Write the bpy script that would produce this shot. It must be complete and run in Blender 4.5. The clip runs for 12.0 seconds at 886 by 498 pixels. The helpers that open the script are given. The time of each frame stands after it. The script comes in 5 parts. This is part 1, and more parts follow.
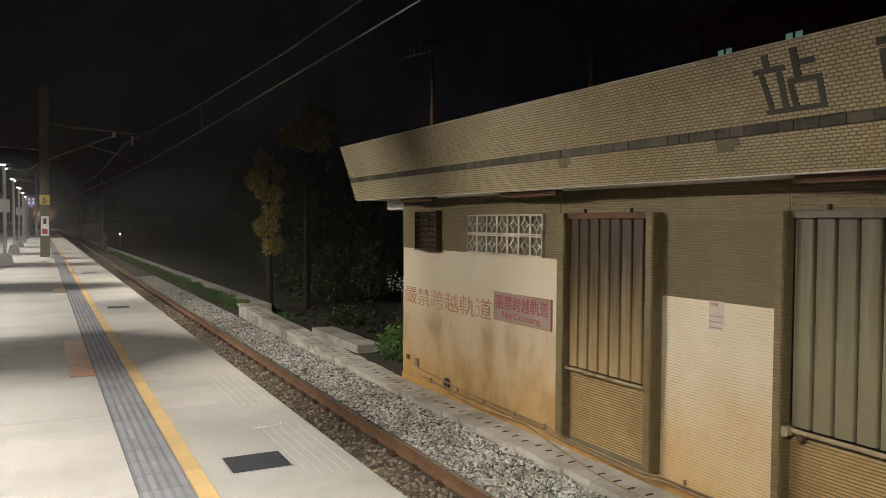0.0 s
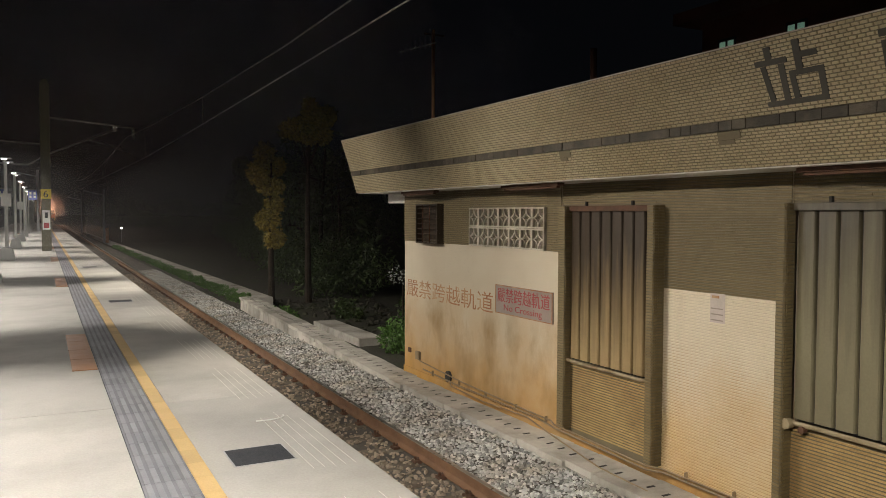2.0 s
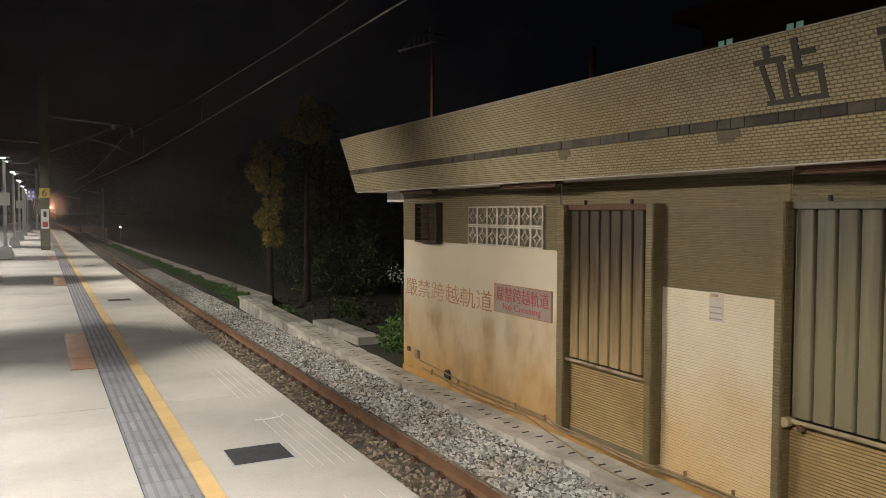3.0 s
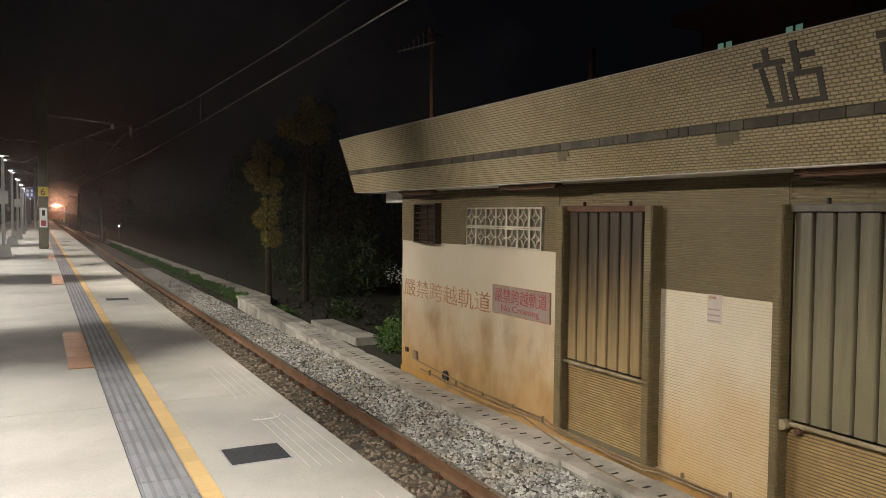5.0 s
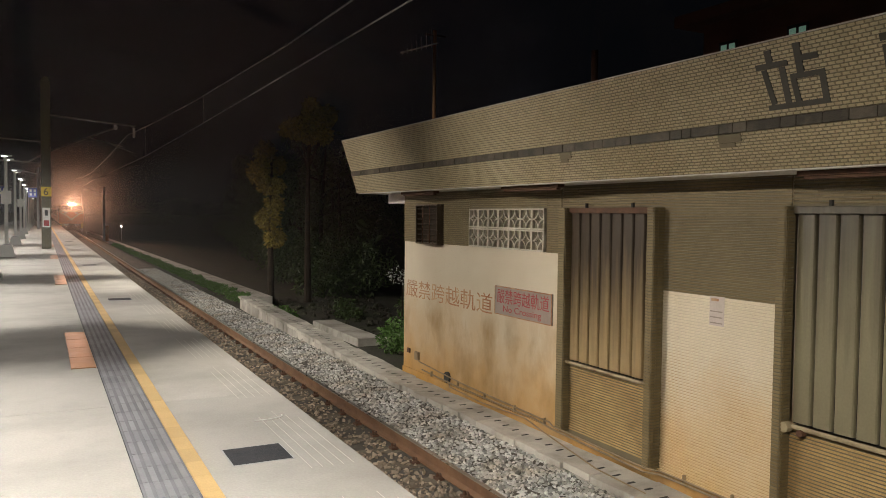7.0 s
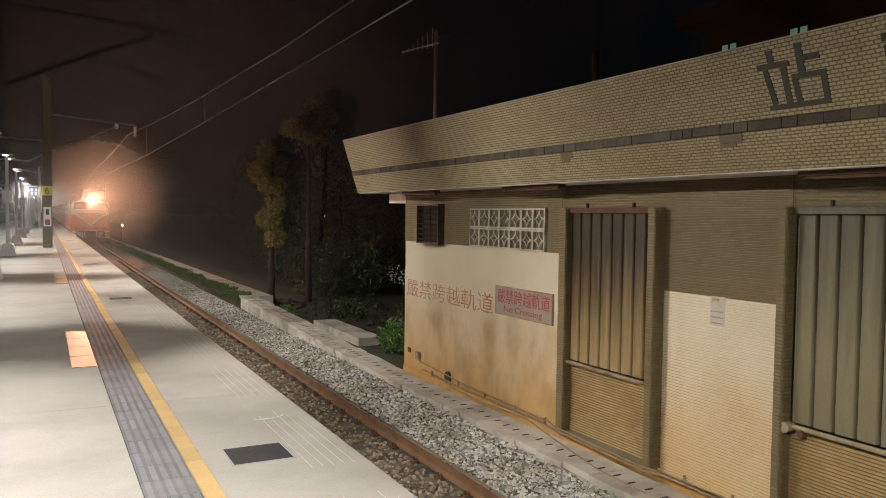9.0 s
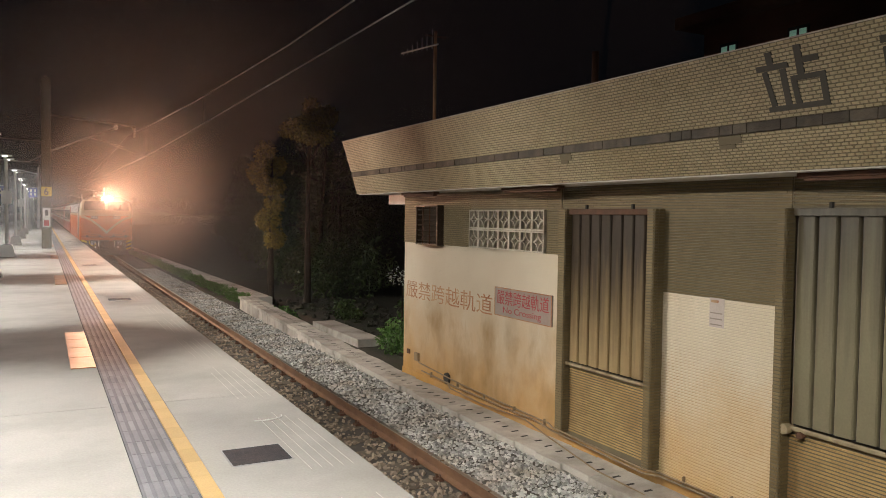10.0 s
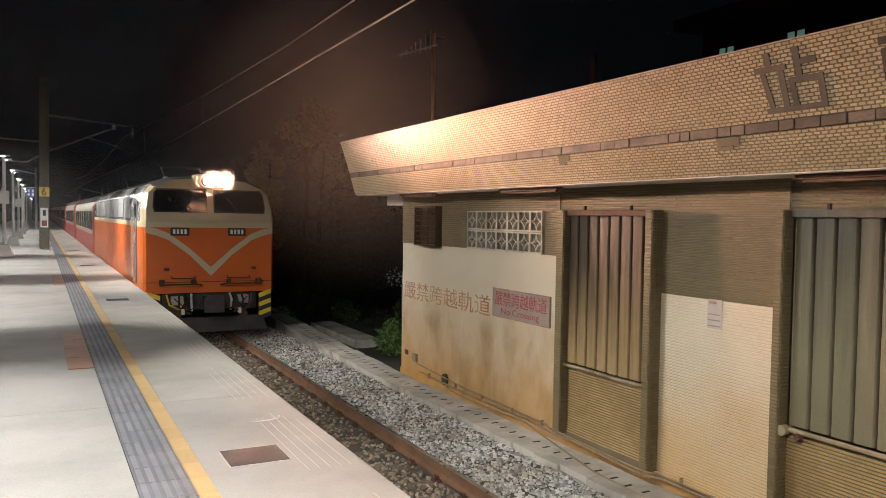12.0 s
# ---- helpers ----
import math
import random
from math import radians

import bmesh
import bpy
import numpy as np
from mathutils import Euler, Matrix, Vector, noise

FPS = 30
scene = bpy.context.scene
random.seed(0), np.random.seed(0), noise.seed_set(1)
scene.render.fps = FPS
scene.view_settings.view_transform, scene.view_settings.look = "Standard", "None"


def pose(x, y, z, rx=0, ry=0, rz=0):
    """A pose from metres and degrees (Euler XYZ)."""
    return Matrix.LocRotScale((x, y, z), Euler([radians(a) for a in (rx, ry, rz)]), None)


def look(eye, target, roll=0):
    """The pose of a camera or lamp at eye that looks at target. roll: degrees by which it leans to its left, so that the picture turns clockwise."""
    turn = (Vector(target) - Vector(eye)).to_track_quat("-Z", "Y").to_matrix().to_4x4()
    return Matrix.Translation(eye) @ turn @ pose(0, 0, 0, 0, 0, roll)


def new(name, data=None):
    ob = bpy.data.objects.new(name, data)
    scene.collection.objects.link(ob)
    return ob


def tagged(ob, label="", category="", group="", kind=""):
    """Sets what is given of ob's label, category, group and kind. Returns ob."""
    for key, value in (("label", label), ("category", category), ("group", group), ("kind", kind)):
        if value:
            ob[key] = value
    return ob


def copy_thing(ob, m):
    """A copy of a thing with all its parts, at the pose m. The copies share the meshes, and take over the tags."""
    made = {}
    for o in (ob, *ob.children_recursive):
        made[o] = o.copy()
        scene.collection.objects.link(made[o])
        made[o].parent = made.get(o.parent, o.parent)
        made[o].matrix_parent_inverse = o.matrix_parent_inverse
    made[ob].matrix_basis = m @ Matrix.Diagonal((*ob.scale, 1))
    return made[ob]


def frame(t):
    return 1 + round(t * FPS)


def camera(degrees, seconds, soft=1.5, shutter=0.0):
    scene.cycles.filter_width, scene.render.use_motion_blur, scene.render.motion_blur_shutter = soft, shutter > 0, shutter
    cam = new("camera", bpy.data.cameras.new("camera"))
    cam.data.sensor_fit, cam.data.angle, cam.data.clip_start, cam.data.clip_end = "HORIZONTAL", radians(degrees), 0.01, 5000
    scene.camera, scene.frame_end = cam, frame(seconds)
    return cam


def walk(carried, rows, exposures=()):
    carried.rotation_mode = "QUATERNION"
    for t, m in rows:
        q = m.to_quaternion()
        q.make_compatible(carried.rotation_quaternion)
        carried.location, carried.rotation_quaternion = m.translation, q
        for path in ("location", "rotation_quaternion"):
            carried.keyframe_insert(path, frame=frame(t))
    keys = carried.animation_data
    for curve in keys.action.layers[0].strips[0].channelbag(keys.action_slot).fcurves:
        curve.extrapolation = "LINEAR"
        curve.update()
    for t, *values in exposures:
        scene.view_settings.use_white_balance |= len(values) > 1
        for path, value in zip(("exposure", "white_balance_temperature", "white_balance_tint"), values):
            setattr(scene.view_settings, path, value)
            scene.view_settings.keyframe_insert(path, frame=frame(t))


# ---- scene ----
# ---------------------------------------------------------------- camera
cam = camera(59.64, 12.0, soft=0.8)
EYE = Vector((0.0, 0.0, 1.6))
# seconds, degrees to the right of the track, degrees down, degrees of lean
PAN = [(0, 27.513, 1.971, -0.382), (0.5, 27.473, 2.080, -0.327), (1, 27.420, 2.218, -0.275), (1.5, 27.409, 2.360, -0.204), (2, 27.417, 2.477, -0.246), (2.5, 27.461, 2.553, -0.227), (3, 27.490, 2.566, -0.224), (5, 27.595, 2.503, -0.529), (5.5, 27.585, 2.475, -0.589), (6, 27.552, 2.445, -0.620), (6.5, 27.487, 2.430, -0.630), (7, 27.434, 2.425, -0.693), (9, 27.374, 2.449, -0.785), (9.5, 27.394, 2.405, -0.818), (10, 27.428, 2.355, -0.840), (10.5, 27.456, 2.312, -0.882), (11, 27.502, 2.302, -0.936), (11.5, 27.509, 2.296, -0.929), (12, 27.561, 2.285, -0.942)]


def gaze(yaw, down, lean):
    a, b = radians(yaw), radians(down)
    return look(EYE, EYE + Vector((math.sin(a) * math.cos(b), math.cos(a) * math.cos(b), -math.sin(b))), -lean)


# the camera cools its white balance a little as the lamp of the train comes near
walk(cam, [(t, gaze(a, b, c)) for t, a, b, c in PAN], exposures=[(0, 0.0, 6500, 10), (8.8, 0.0, 6500, 10), (11, 0.0, 6100, 10), (12, 0.0, 6100, 10)])

# ---------------------------------------------------------------- night sky
world = bpy.data.worlds.new("night")
world.use_nodes = True
scene.world = world
world.node_tree.nodes["Background"].inputs[0].default_value = (0.55, 0.62, 0.80, 1)
world.node_tree.nodes["Background"].inputs[1].default_value = 0.0028

LAMP_WATTS = 190.0
THROW_WATTS = 185.0
LAMP_COLOUR = (1.0, 0.95, 0.87)
THROW_COLOUR = (1.0, 0.925, 0.79)
HEADLIGHT = 215000.0
scene.view_settings.exposure = 0.0


# ---------------------------------------------------------------- materials
def paint(name, a, b, rough=0.6, scale=1.5, grain=40.0, bump=0.1, metal=0.0, stain=None, stain_z=None, vary=0.0, spec=0.5, smear=None, streak=None):
    """Two colours mixed by broad stains, fine grain in tone and relief; stain: a third colour with ragged patches,
    up to the height stain_z if that is given; vary: piece to piece change of tone."""
    m = bpy.data.materials.new(name)
    m.use_nodes = True
    nt = m.node_tree
    bsdf = nt.nodes["Principled BSDF"]
    link = nt.links.new
    coord = nt.nodes.new("ShaderNodeNewGeometry")

    def nz(s, detail=4.0, rough_=0.55):
        n = nt.nodes.new("ShaderNodeTexNoise")
        n.inputs["Scale"].default_value, n.inputs["Detail"].default_value, n.inputs["Roughness"].default_value = s, detail, rough_
        link(coord.outputs["Position"], n.inputs["Vector"])
        return n.outputs["Fac"]

    def ramp(src, lo, hi):
        r = nt.nodes.new("ShaderNodeMapRange")
        r.inputs[1].default_value, r.inputs[2].default_value = lo, hi
        link(src, r.inputs[0])
        return r.outputs[0]

    def mix(fac, x, y, mode="MIX"):
        n = nt.nodes.new("ShaderNodeMix")
        n.data_type, n.blend_type = "RGBA", mode
        for s, v in ((0, fac), (6, x), (7, y)):
            if isinstance(v, (int, float)):
                n.inputs[s].default_value = v
            elif isinstance(v, tuple):
                n.inputs[s].default_value = (*v, 1)
            else:
                link(v, n.inputs[s])
        return n.outputs[2]

    fine = nz(grain, 3.0, 0.6)
    colour = mix(ramp(nz(scale, 5.0), 0.32, 0.68), a, b)
    if stain:
        mask = ramp(nz(scale * 0.8, 6.0, 0.62), 0.45, 0.70)
        if stain_z:
            sep = nt.nodes.new("ShaderNodeSeparateXYZ")
            link(coord.outputs["Position"], sep.inputs[0])
            add = nt.nodes.new("ShaderNodeMath")
            add.operation = "MULTIPLY_ADD"
            link(nz(1.3, 5.0, 0.6), add.inputs[0])
            add.inputs[1].default_value = -1.6
            link(sep.outputs["Z"], add.inputs[2])
            mask = ramp(add.outputs[0], stain_z[1] - 0.8, stain_z[0] - 0.8)
        colour = mix(mask, colour, stain)
    if smear:
        # long drips, much taller than wide
        mp = nt.nodes.new("ShaderNodeMapping")
        mp.inputs["Scale"].default_value = (1.0, 1.5, 0.8)
        link(coord.outputs["Position"], mp.inputs["Vector"])
        n = nt.nodes.new("ShaderNodeTexNoise")
        n.inputs["Scale"].default_value, n.inputs["Detail"].default_value, n.inputs["Roughness"].default_value = 1.1, 6.0, 0.6
        link(mp.outputs[0], n.inputs["Vector"])
        sz = nt.nodes.new("ShaderNodeSeparateXYZ")
        link(coord.outputs["Position"], sz.inputs[0])
        low = nt.nodes.new("ShaderNodeMath")
        low.operation = "MULTIPLY"
        link(ramp(n.outputs["Fac"], 0.44, 0.74), low.inputs[0]), link(ramp(sz.outputs["Z"], 0.45, -0.05), low.inputs[1])
        colour = mix(low.outputs[0], colour, smear)
    if streak:
        # narrow darker streaks, densest at the top and fading downwards: colour, top height, lowest height
        mp = nt.nodes.new("ShaderNodeMapping")
        mp.inputs["Scale"].default_value = (3.0, 11.0, 0.55)
        link(coord.outputs["Position"], mp.inputs["Vector"])
        n = nt.nodes.new("ShaderNodeTexNoise")
        n.inputs["Scale"].default_value, n.inputs["Detail"].default_value, n.inputs["Roughness"].default_value = 1.0, 4.0, 0.6
        link(mp.outputs[0], n.inputs["Vector"])
        sz = nt.nodes.new("ShaderNodeSeparateXYZ")
        link(coord.outputs["Position"], sz.inputs[0])
        run = nt.nodes.new("ShaderNodeMath")
        run.operation = "ADD"
        link(ramp(sz.outputs["Z"], streak[2], streak[1]), run.inputs[0]), link(n.outputs["Fac"], run.inputs[1])
        colour = mix(ramp(run.outputs[0], 0.62, 1.25), colour, streak[0])
    tone = nt.nodes.new("ShaderNodeMapRange")
    tone.inputs[3].default_value, tone.inputs[4].default_value = 0.82, 1.12
    link(fine, tone.inputs[0])
    grey = nt.nodes.new("ShaderNodeCombineColor")
    for i in range(3):
        link(tone.outputs[0], grey.inputs[i])
    colour = mix(1.0, colour, grey.outputs[0], "MULTIPLY")
    if vary:
        info, isl = nt.nodes.new("ShaderNodeObjectInfo"), coord
        s = nt.nodes.new("ShaderNodeMath")
        s.operation = "ADD"
        link(info.outputs["Random"], s.inputs[0])
        link(isl.outputs["Random Per Island"], s.inputs[1])
        f = nt.nodes.new("ShaderNodeMath")
        f.operation = "FRACT"
        link(s.outputs[0], f.inputs[0])
        r = nt.nodes.new("ShaderNodeMapRange")
        r.inputs[3].default_value, r.inputs[4].default_value = 1 - vary, 1 + vary
        link(f.outputs[0], r.inputs[0])
        g = nt.nodes.new("ShaderNodeCombineColor")
        for i in range(3):
            link(r.outputs[0], g.inputs[i])
        colour = mix(1.0, colour, g.outputs[0], "MULTIPLY")
    link(colour, bsdf.inputs["Base Color"])
    rr = nt.nodes.new("ShaderNodeMapRange")
    rr.inputs[3].default_value, rr.inputs[4].default_value = max(0.03, rough - 0.12), min(1.0, rough + 0.12)
    link(nz(scale * 3), rr.inputs[0])
    link(rr.outputs[0], bsdf.inputs["Roughness"])
    bsdf.inputs["Metallic"].default_value = metal
    bsdf.inputs["Specular IOR Level"].default_value = spec
    if bump:
        bn = nt.nodes.new("ShaderNodeBump")
        bn.inputs["Strength"].default_value, bn.inputs["Distance"].default_value = bump, 0.02
        link(fine, bn.inputs["Height"])
        link(bn.outputs[0], bsdf.inputs["Normal"])
    return m


def smoke(name, thick):
    """A thin sheet for mist and lens glare: it scatters a little light and lets the rest pass, thinning out towards its
    rim in wisps.
    """
    m = bpy.data.materials.new(name)
    m.use_nodes = True
    nt = m.node_tree
    link = nt.links.new
    nt.nodes.remove(nt.nodes["Principled BSDF"])
    out = nt.nodes["Material Output"]
    tc = nt.nodes.new("ShaderNodeTexCoord")
    mp = nt.nodes.new("ShaderNodeMapping")
    mp.inputs["Location"].default_value, mp.inputs["Scale"].default_value = (-1.0, 0.0, -1.0), (2.0, 0.0, 2.0)
    link(tc.outputs["Generated"], mp.inputs["Vector"])
    g = nt.nodes.new("ShaderNodeTexGradient")
    g.gradient_type = "SPHERICAL"
    link(mp.outputs[0], g.inputs[0])
    n = nt.nodes.new("ShaderNodeTexNoise")
    n.inputs["Scale"].default_value, n.inputs["Detail"].default_value = 1.5, 2.5
    link(tc.outputs["Generated"], n.inputs["Vector"])
    r = nt.nodes.new("ShaderNodeMapRange")
    r.inputs[1].default_value, r.inputs[2].default_value, r.inputs[3].default_value, r.inputs[4].default_value = 0.25, 0.75, thick * 0.35, thick
    link(n.outputs["Fac"], r.inputs[0])
    k = nt.nodes.new("ShaderNodeMath")
    k.operation = "MULTIPLY"
    link(g.outputs["Fac"], k.inputs[0]), link(r.outputs[0], k.inputs[1])
    a, b, c, d = (nt.nodes.new("ShaderNode" + s) for s in ("BsdfTransparent", "BsdfDiffuse", "BsdfTranslucent", "MixShader"))
    for x in (b, c):
        x.inputs["Color"].default_value = (0.85, 0.85, 0.86, 1)
    link(b.outputs[0], d.inputs[1]), link(c.outputs[0], d.inputs[2])
    e = nt.nodes.new("ShaderNodeMixShader")
    link(k.outputs[0], e.inputs[0]), link(a.outputs[0], e.inputs[1]), link(d.outputs[0], e.inputs[2])
    link(e.outputs[0], out.inputs["Surface"])
    return m


def glow(name, colour, strength):
    m = bpy.data.materials.new(name)
    m.use_nodes = True
    b = m.node_tree.nodes["Principled BSDF"]
    b.inputs["Base Color"].default_value = (*colour, 1)
    b.inputs["Emission Color"].default_value = (*colour, 1)
    b.inputs["Emission Strength"].default_value = strength
    return m


CONCRETE = paint("platform concrete", (0.52, 0.495, 0.455), (0.45, 0.43, 0.395), 0.88, 0.9, 60, 0.05, stain=(0.38, 0.36, 0.325), vary=0.05, spec=0.22)
TACTILE = paint("grey tactile tile", (0.26, 0.26, 0.28), (0.20, 0.20, 0.22), 0.66, 2.0, 80, 0.05, vary=0.10, spec=0.3)
# tile base coloured darker than its ribs, for the shade between them
GROOVE_SHADE = paint("tactile groove in shade colour", (0.205, 0.205, 0.222), (0.17, 0.17, 0.188), 0.8, 2.0, 80, 0.05, vary=0.15, spec=0.2)
YELLOW = paint("yellow tile", (0.62, 0.43, 0.19), (0.55, 0.37, 0.16), 0.66, 2.0, 80, 0.05, vary=0.10, spec=0.3)
SLEEPER = paint("brown dusted sleeper concrete", (0.175, 0.145, 0.115), (0.13, 0.105, 0.08), 0.85, 2.5, 70, 0.25, stain=(0.10, 0.073, 0.05))
WIRE = paint("dull bronze wire", (0.30, 0.27, 0.24), (0.24, 0.215, 0.19), 0.5, 4, 60, 0.0, metal=0.4)
ORANGE_TILE = paint("orange paver", (0.40, 0.19, 0.08), (0.33, 0.155, 0.065), 0.44, 2.0, 60, 0.06, vary=0.10)
IRON_LID = paint("dark iron cover", (0.035, 0.038, 0.045), (0.05, 0.05, 0.055), 0.7, 6.0, 120, 0.2, spec=0.35)
DARK = paint("dark gap", (0.02, 0.018, 0.015), (0.03, 0.028, 0.025), 0.9, 5, 50, 0.0)
STONE = paint("ballast stone", (0.57, 0.565, 0.55), (0.37, 0.365, 0.35), 0.8, 2.0, 90, 0.3, stain=(0.36, 0.31, 0.25), vary=0.6)
# bed colour darkened to give the shade in the gaps between stones
BED = paint("ballast bed darkened as gap shade", (0.115, 0.10, 0.085), (0.075, 0.066, 0.056), 0.95, 3.0, 60, 0.4)
MAST = paint("rusted mast steel", (0.34, 0.17, 0.08), (0.26, 0.12, 0.055), 0.75, 6.0, 90, 0.2)
RUSTY_STONE = paint("rust stained ballast", (0.36, 0.29, 0.22), (0.24, 0.19, 0.145), 0.9, 2.0, 90, 0.3, vary=0.45)
RAIL = paint("rusty rail steel", (0.20, 0.105, 0.055), (0.135, 0.068, 0.036), 0.75, 3.0, 60, 0.2)
RAIL_TOP = paint("worn rail head", (0.42, 0.38, 0.34), (0.34, 0.30, 0.26), 0.3, 3.0, 60, 0.0, metal=0.9)
RUST = paint("rusty iron", (0.12, 0.055, 0.03), (0.07, 0.035, 0.02), 0.8, 8.0, 90, 0.3)
LID = paint("trough lid concrete", (0.55, 0.52, 0.47), (0.46, 0.43, 0.39), 0.85, 2.0, 70, 0.2, stain=(0.27, 0.245, 0.21), vary=0.16)
GROUT = paint("tile grout", (0.17, 0.14, 0.09), (0.125, 0.105, 0.07), 0.9, 2.0, 60, 0.1)
CREAM_TILE = paint("cream glazed tile", (0.44, 0.375, 0.245), (0.365, 0.305, 0.195), 0.42, 0.8, 50, 0.06, stain=(0.33, 0.265, 0.155), vary=0.10, spec=0.35)
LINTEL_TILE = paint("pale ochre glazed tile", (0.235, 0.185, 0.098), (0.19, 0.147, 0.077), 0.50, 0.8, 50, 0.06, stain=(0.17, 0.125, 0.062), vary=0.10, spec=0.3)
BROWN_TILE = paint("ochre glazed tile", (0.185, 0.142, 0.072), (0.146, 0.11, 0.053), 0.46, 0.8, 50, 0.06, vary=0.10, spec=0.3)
OCHRE_TILE = paint("rust dusted tile", (0.44, 0.31, 0.14), (0.36, 0.245, 0.105), 0.45, 1.2, 50, 0.06, stain=(0.24, 0.14, 0.05), vary=0.10, spec=0.3)
DARK_TILE = paint("dark letter tile", (0.055, 0.05, 0.04), (0.04, 0.036, 0.03), 0.4, 2.0, 50, 0.06, vary=0.15)
WHITE_WALL = paint("white wall paint", (0.62, 0.55, 0.44), (0.55, 0.47, 0.36), 0.7, 1.0, 60, 0.08, stain=(0.50, 0.275, 0.075), stain_z=(-1.25, 0.45), smear=(0.30, 0.185, 0.075), spec=0.3)
PAINTED_TILE = paint("painted tile", (0.74, 0.66, 0.52), (0.68, 0.60, 0.46), 0.6, 1.0, 60, 0.05, stain=(0.58, 0.37, 0.14), stain_z=(-1.5, 0.25), spec=0.3)
STRIP = paint("weathered strip tile", (0.062, 0.052, 0.04), (0.038, 0.032, 0.025), 0.7, 3.0, 60, 0.25, stain=(0.13, 0.11, 0.08), vary=0.25)
ROOF = paint("roof concrete", (0.20, 0.19, 0.17), (0.15, 0.14, 0.13), 0.9, 1.0, 40, 0.2)
PANEL_BROWN = paint("brown sheet steel", (0.34, 0.25, 0.13), (0.27, 0.19, 0.095), 0.40, 1.5, 60, 0.05, streak=((0.045, 0.03, 0.018), 1.75, -0.25))
PANEL_GREY = paint("grey green sheet steel", (0.23, 0.205, 0.13), (0.19, 0.165, 0.105), 0.40, 1.2, 60, 0.05, streak=((0.06, 0.048, 0.03), 2.3, 0.3))
BARE_STEEL = paint("galvanised steel", (0.50, 0.50, 0.50), (0.42, 0.42, 0.43), 0.45, 4, 60, 0.05, metal=0.6)
WHITE_PAINT = paint("white paint", (0.75, 0.74, 0.70), (0.68, 0.67, 0.63), 0.5, 3, 60, 0.05)
BLOCK_WHITE = paint("white screen block", (0.58, 0.54, 0.46), (0.46, 0.42, 0.35), 0.7, 4, 70, 0.1, stain=(0.33, 0.29, 0.22))
OLIVE = paint("olive column paint", (0.12, 0.108, 0.062), (0.095, 0.085, 0.05), 0.6, 1.5, 40, 0.1)
BLACK = paint("black rubber", (0.02, 0.02, 0.02), (0.03, 0.03, 0.03), 0.6, 5, 50, 0.05)
RED_PAINT = paint("red sign paint", (0.36, 0.04, 0.045), (0.30, 0.035, 0.04), 0.5, 6, 60, 0.05)
SIGN_GREY = paint("faded sign board", (0.34, 0.28, 0.25), (0.28, 0.225, 0.20), 0.5, 4, 60, 0.05)
FADED_RED = paint("faded red lettering", (0.34, 0.13, 0.055), (0.50, 0.34, 0.20), 0.7, 5, 60, 0.05, stain=(0.27, 0.10, 0.045))
SIGN_YELLOW = paint("yellow plate", (0.75, 0.55, 0.03), (0.68, 0.48, 0.03), 0.45, 6, 60, 0.03)
BLUE = paint("blue sign", (0.03, 0.05, 0.32), (0.025, 0.04, 0.26), 0.4, 6, 60, 0.03)
CABLE = paint("brown cable", (0.32, 0.235, 0.14), (0.24, 0.175, 0.105), 0.6, 8, 60, 0.05)
SOIL = paint("dark soil", (0.032, 0.028, 0.021), (0.05, 0.044, 0.034), 0.95, 0.8, 30, 0.5, stain=(0.04, 0.05, 0.02))
LEAF = paint("dark green leaves", (0.045, 0.075, 0.022), (0.07, 0.10, 0.03), 0.55, 1.5, 30, 0.0, vary=0.4)
LEAF_GOLD = paint("yellow green leaves", (0.36, 0.26, 0.04), (0.27, 0.23, 0.045), 0.5, 1.5, 30, 0.0, vary=0.45)
LEAF_BRIGHT = paint("fresh green leaves", (0.07, 0.15, 0.03), (0.095, 0.18, 0.04), 0.55, 2.5, 30, 0.0, vary=0.45)
LEAF_PALE = paint("pale waxy leaves", (0.55, 0.58, 0.54), (0.45, 0.48, 0.44), 0.3, 2.5, 30, 0.0, vary=0.3)
BARK = paint("tree bark", (0.045, 0.034, 0.025), (0.028, 0.022, 0.017), 0.95, 4, 40, 0.5, spec=0.2)
LOCO_ORANGE = paint("orange loco paint", (0.62, 0.135, 0.02), (0.56, 0.115, 0.018), 0.32, 1.0, 50, 0.02)
LOCO_CREAM = paint("cream loco paint", (0.56, 0.48, 0.33), (0.50, 0.42, 0.28), 0.35, 1.0, 50, 0.02)
LOCO_GREY = paint("silver grey side", (0.38, 0.38, 0.37), (0.30, 0.30, 0.30), 0.25, 1.0, 50, 0.02, metal=0.5)
COACH_RED = paint("red coach paint", (0.42, 0.05, 0.035), (0.36, 0.04, 0.03), 0.35, 1.0, 50, 0.02)
COACH_CREAM = paint("cream coach paint", (0.52, 0.46, 0.37), (0.45, 0.40, 0.32), 0.35, 1.0, 50, 0.02)
UNDER = paint("dark underframe", (0.03, 0.028, 0.026), (0.05, 0.045, 0.04), 0.7, 4, 50, 0.1)
GLASS = paint("dark window glass", (0.012, 0.013, 0.015), (0.02, 0.02, 0.022), 0.08, 3, 30, 0.0)
GREENISH = paint("curtained glass", (0.07, 0.10, 0.085), (0.05, 0.075, 0.065), 0.12, 3, 30, 0.0)
BRICK_DARK = paint("dark red house wall", (0.10, 0.042, 0.026), (0.075, 0.033, 0.02), 0.9, 1.5, 30, 0.1)
BEIGE = paint("beige rail paint", (0.36, 0.30, 0.19), (0.28, 0.225, 0.14), 0.5, 6, 60, 0.05, stain=(0.16, 0.10, 0.05))
GROOVE = paint("pale groove filling", (0.66, 0.63, 0.57), (0.58, 0.55, 0.50), 0.6, 6, 60, 0.0)
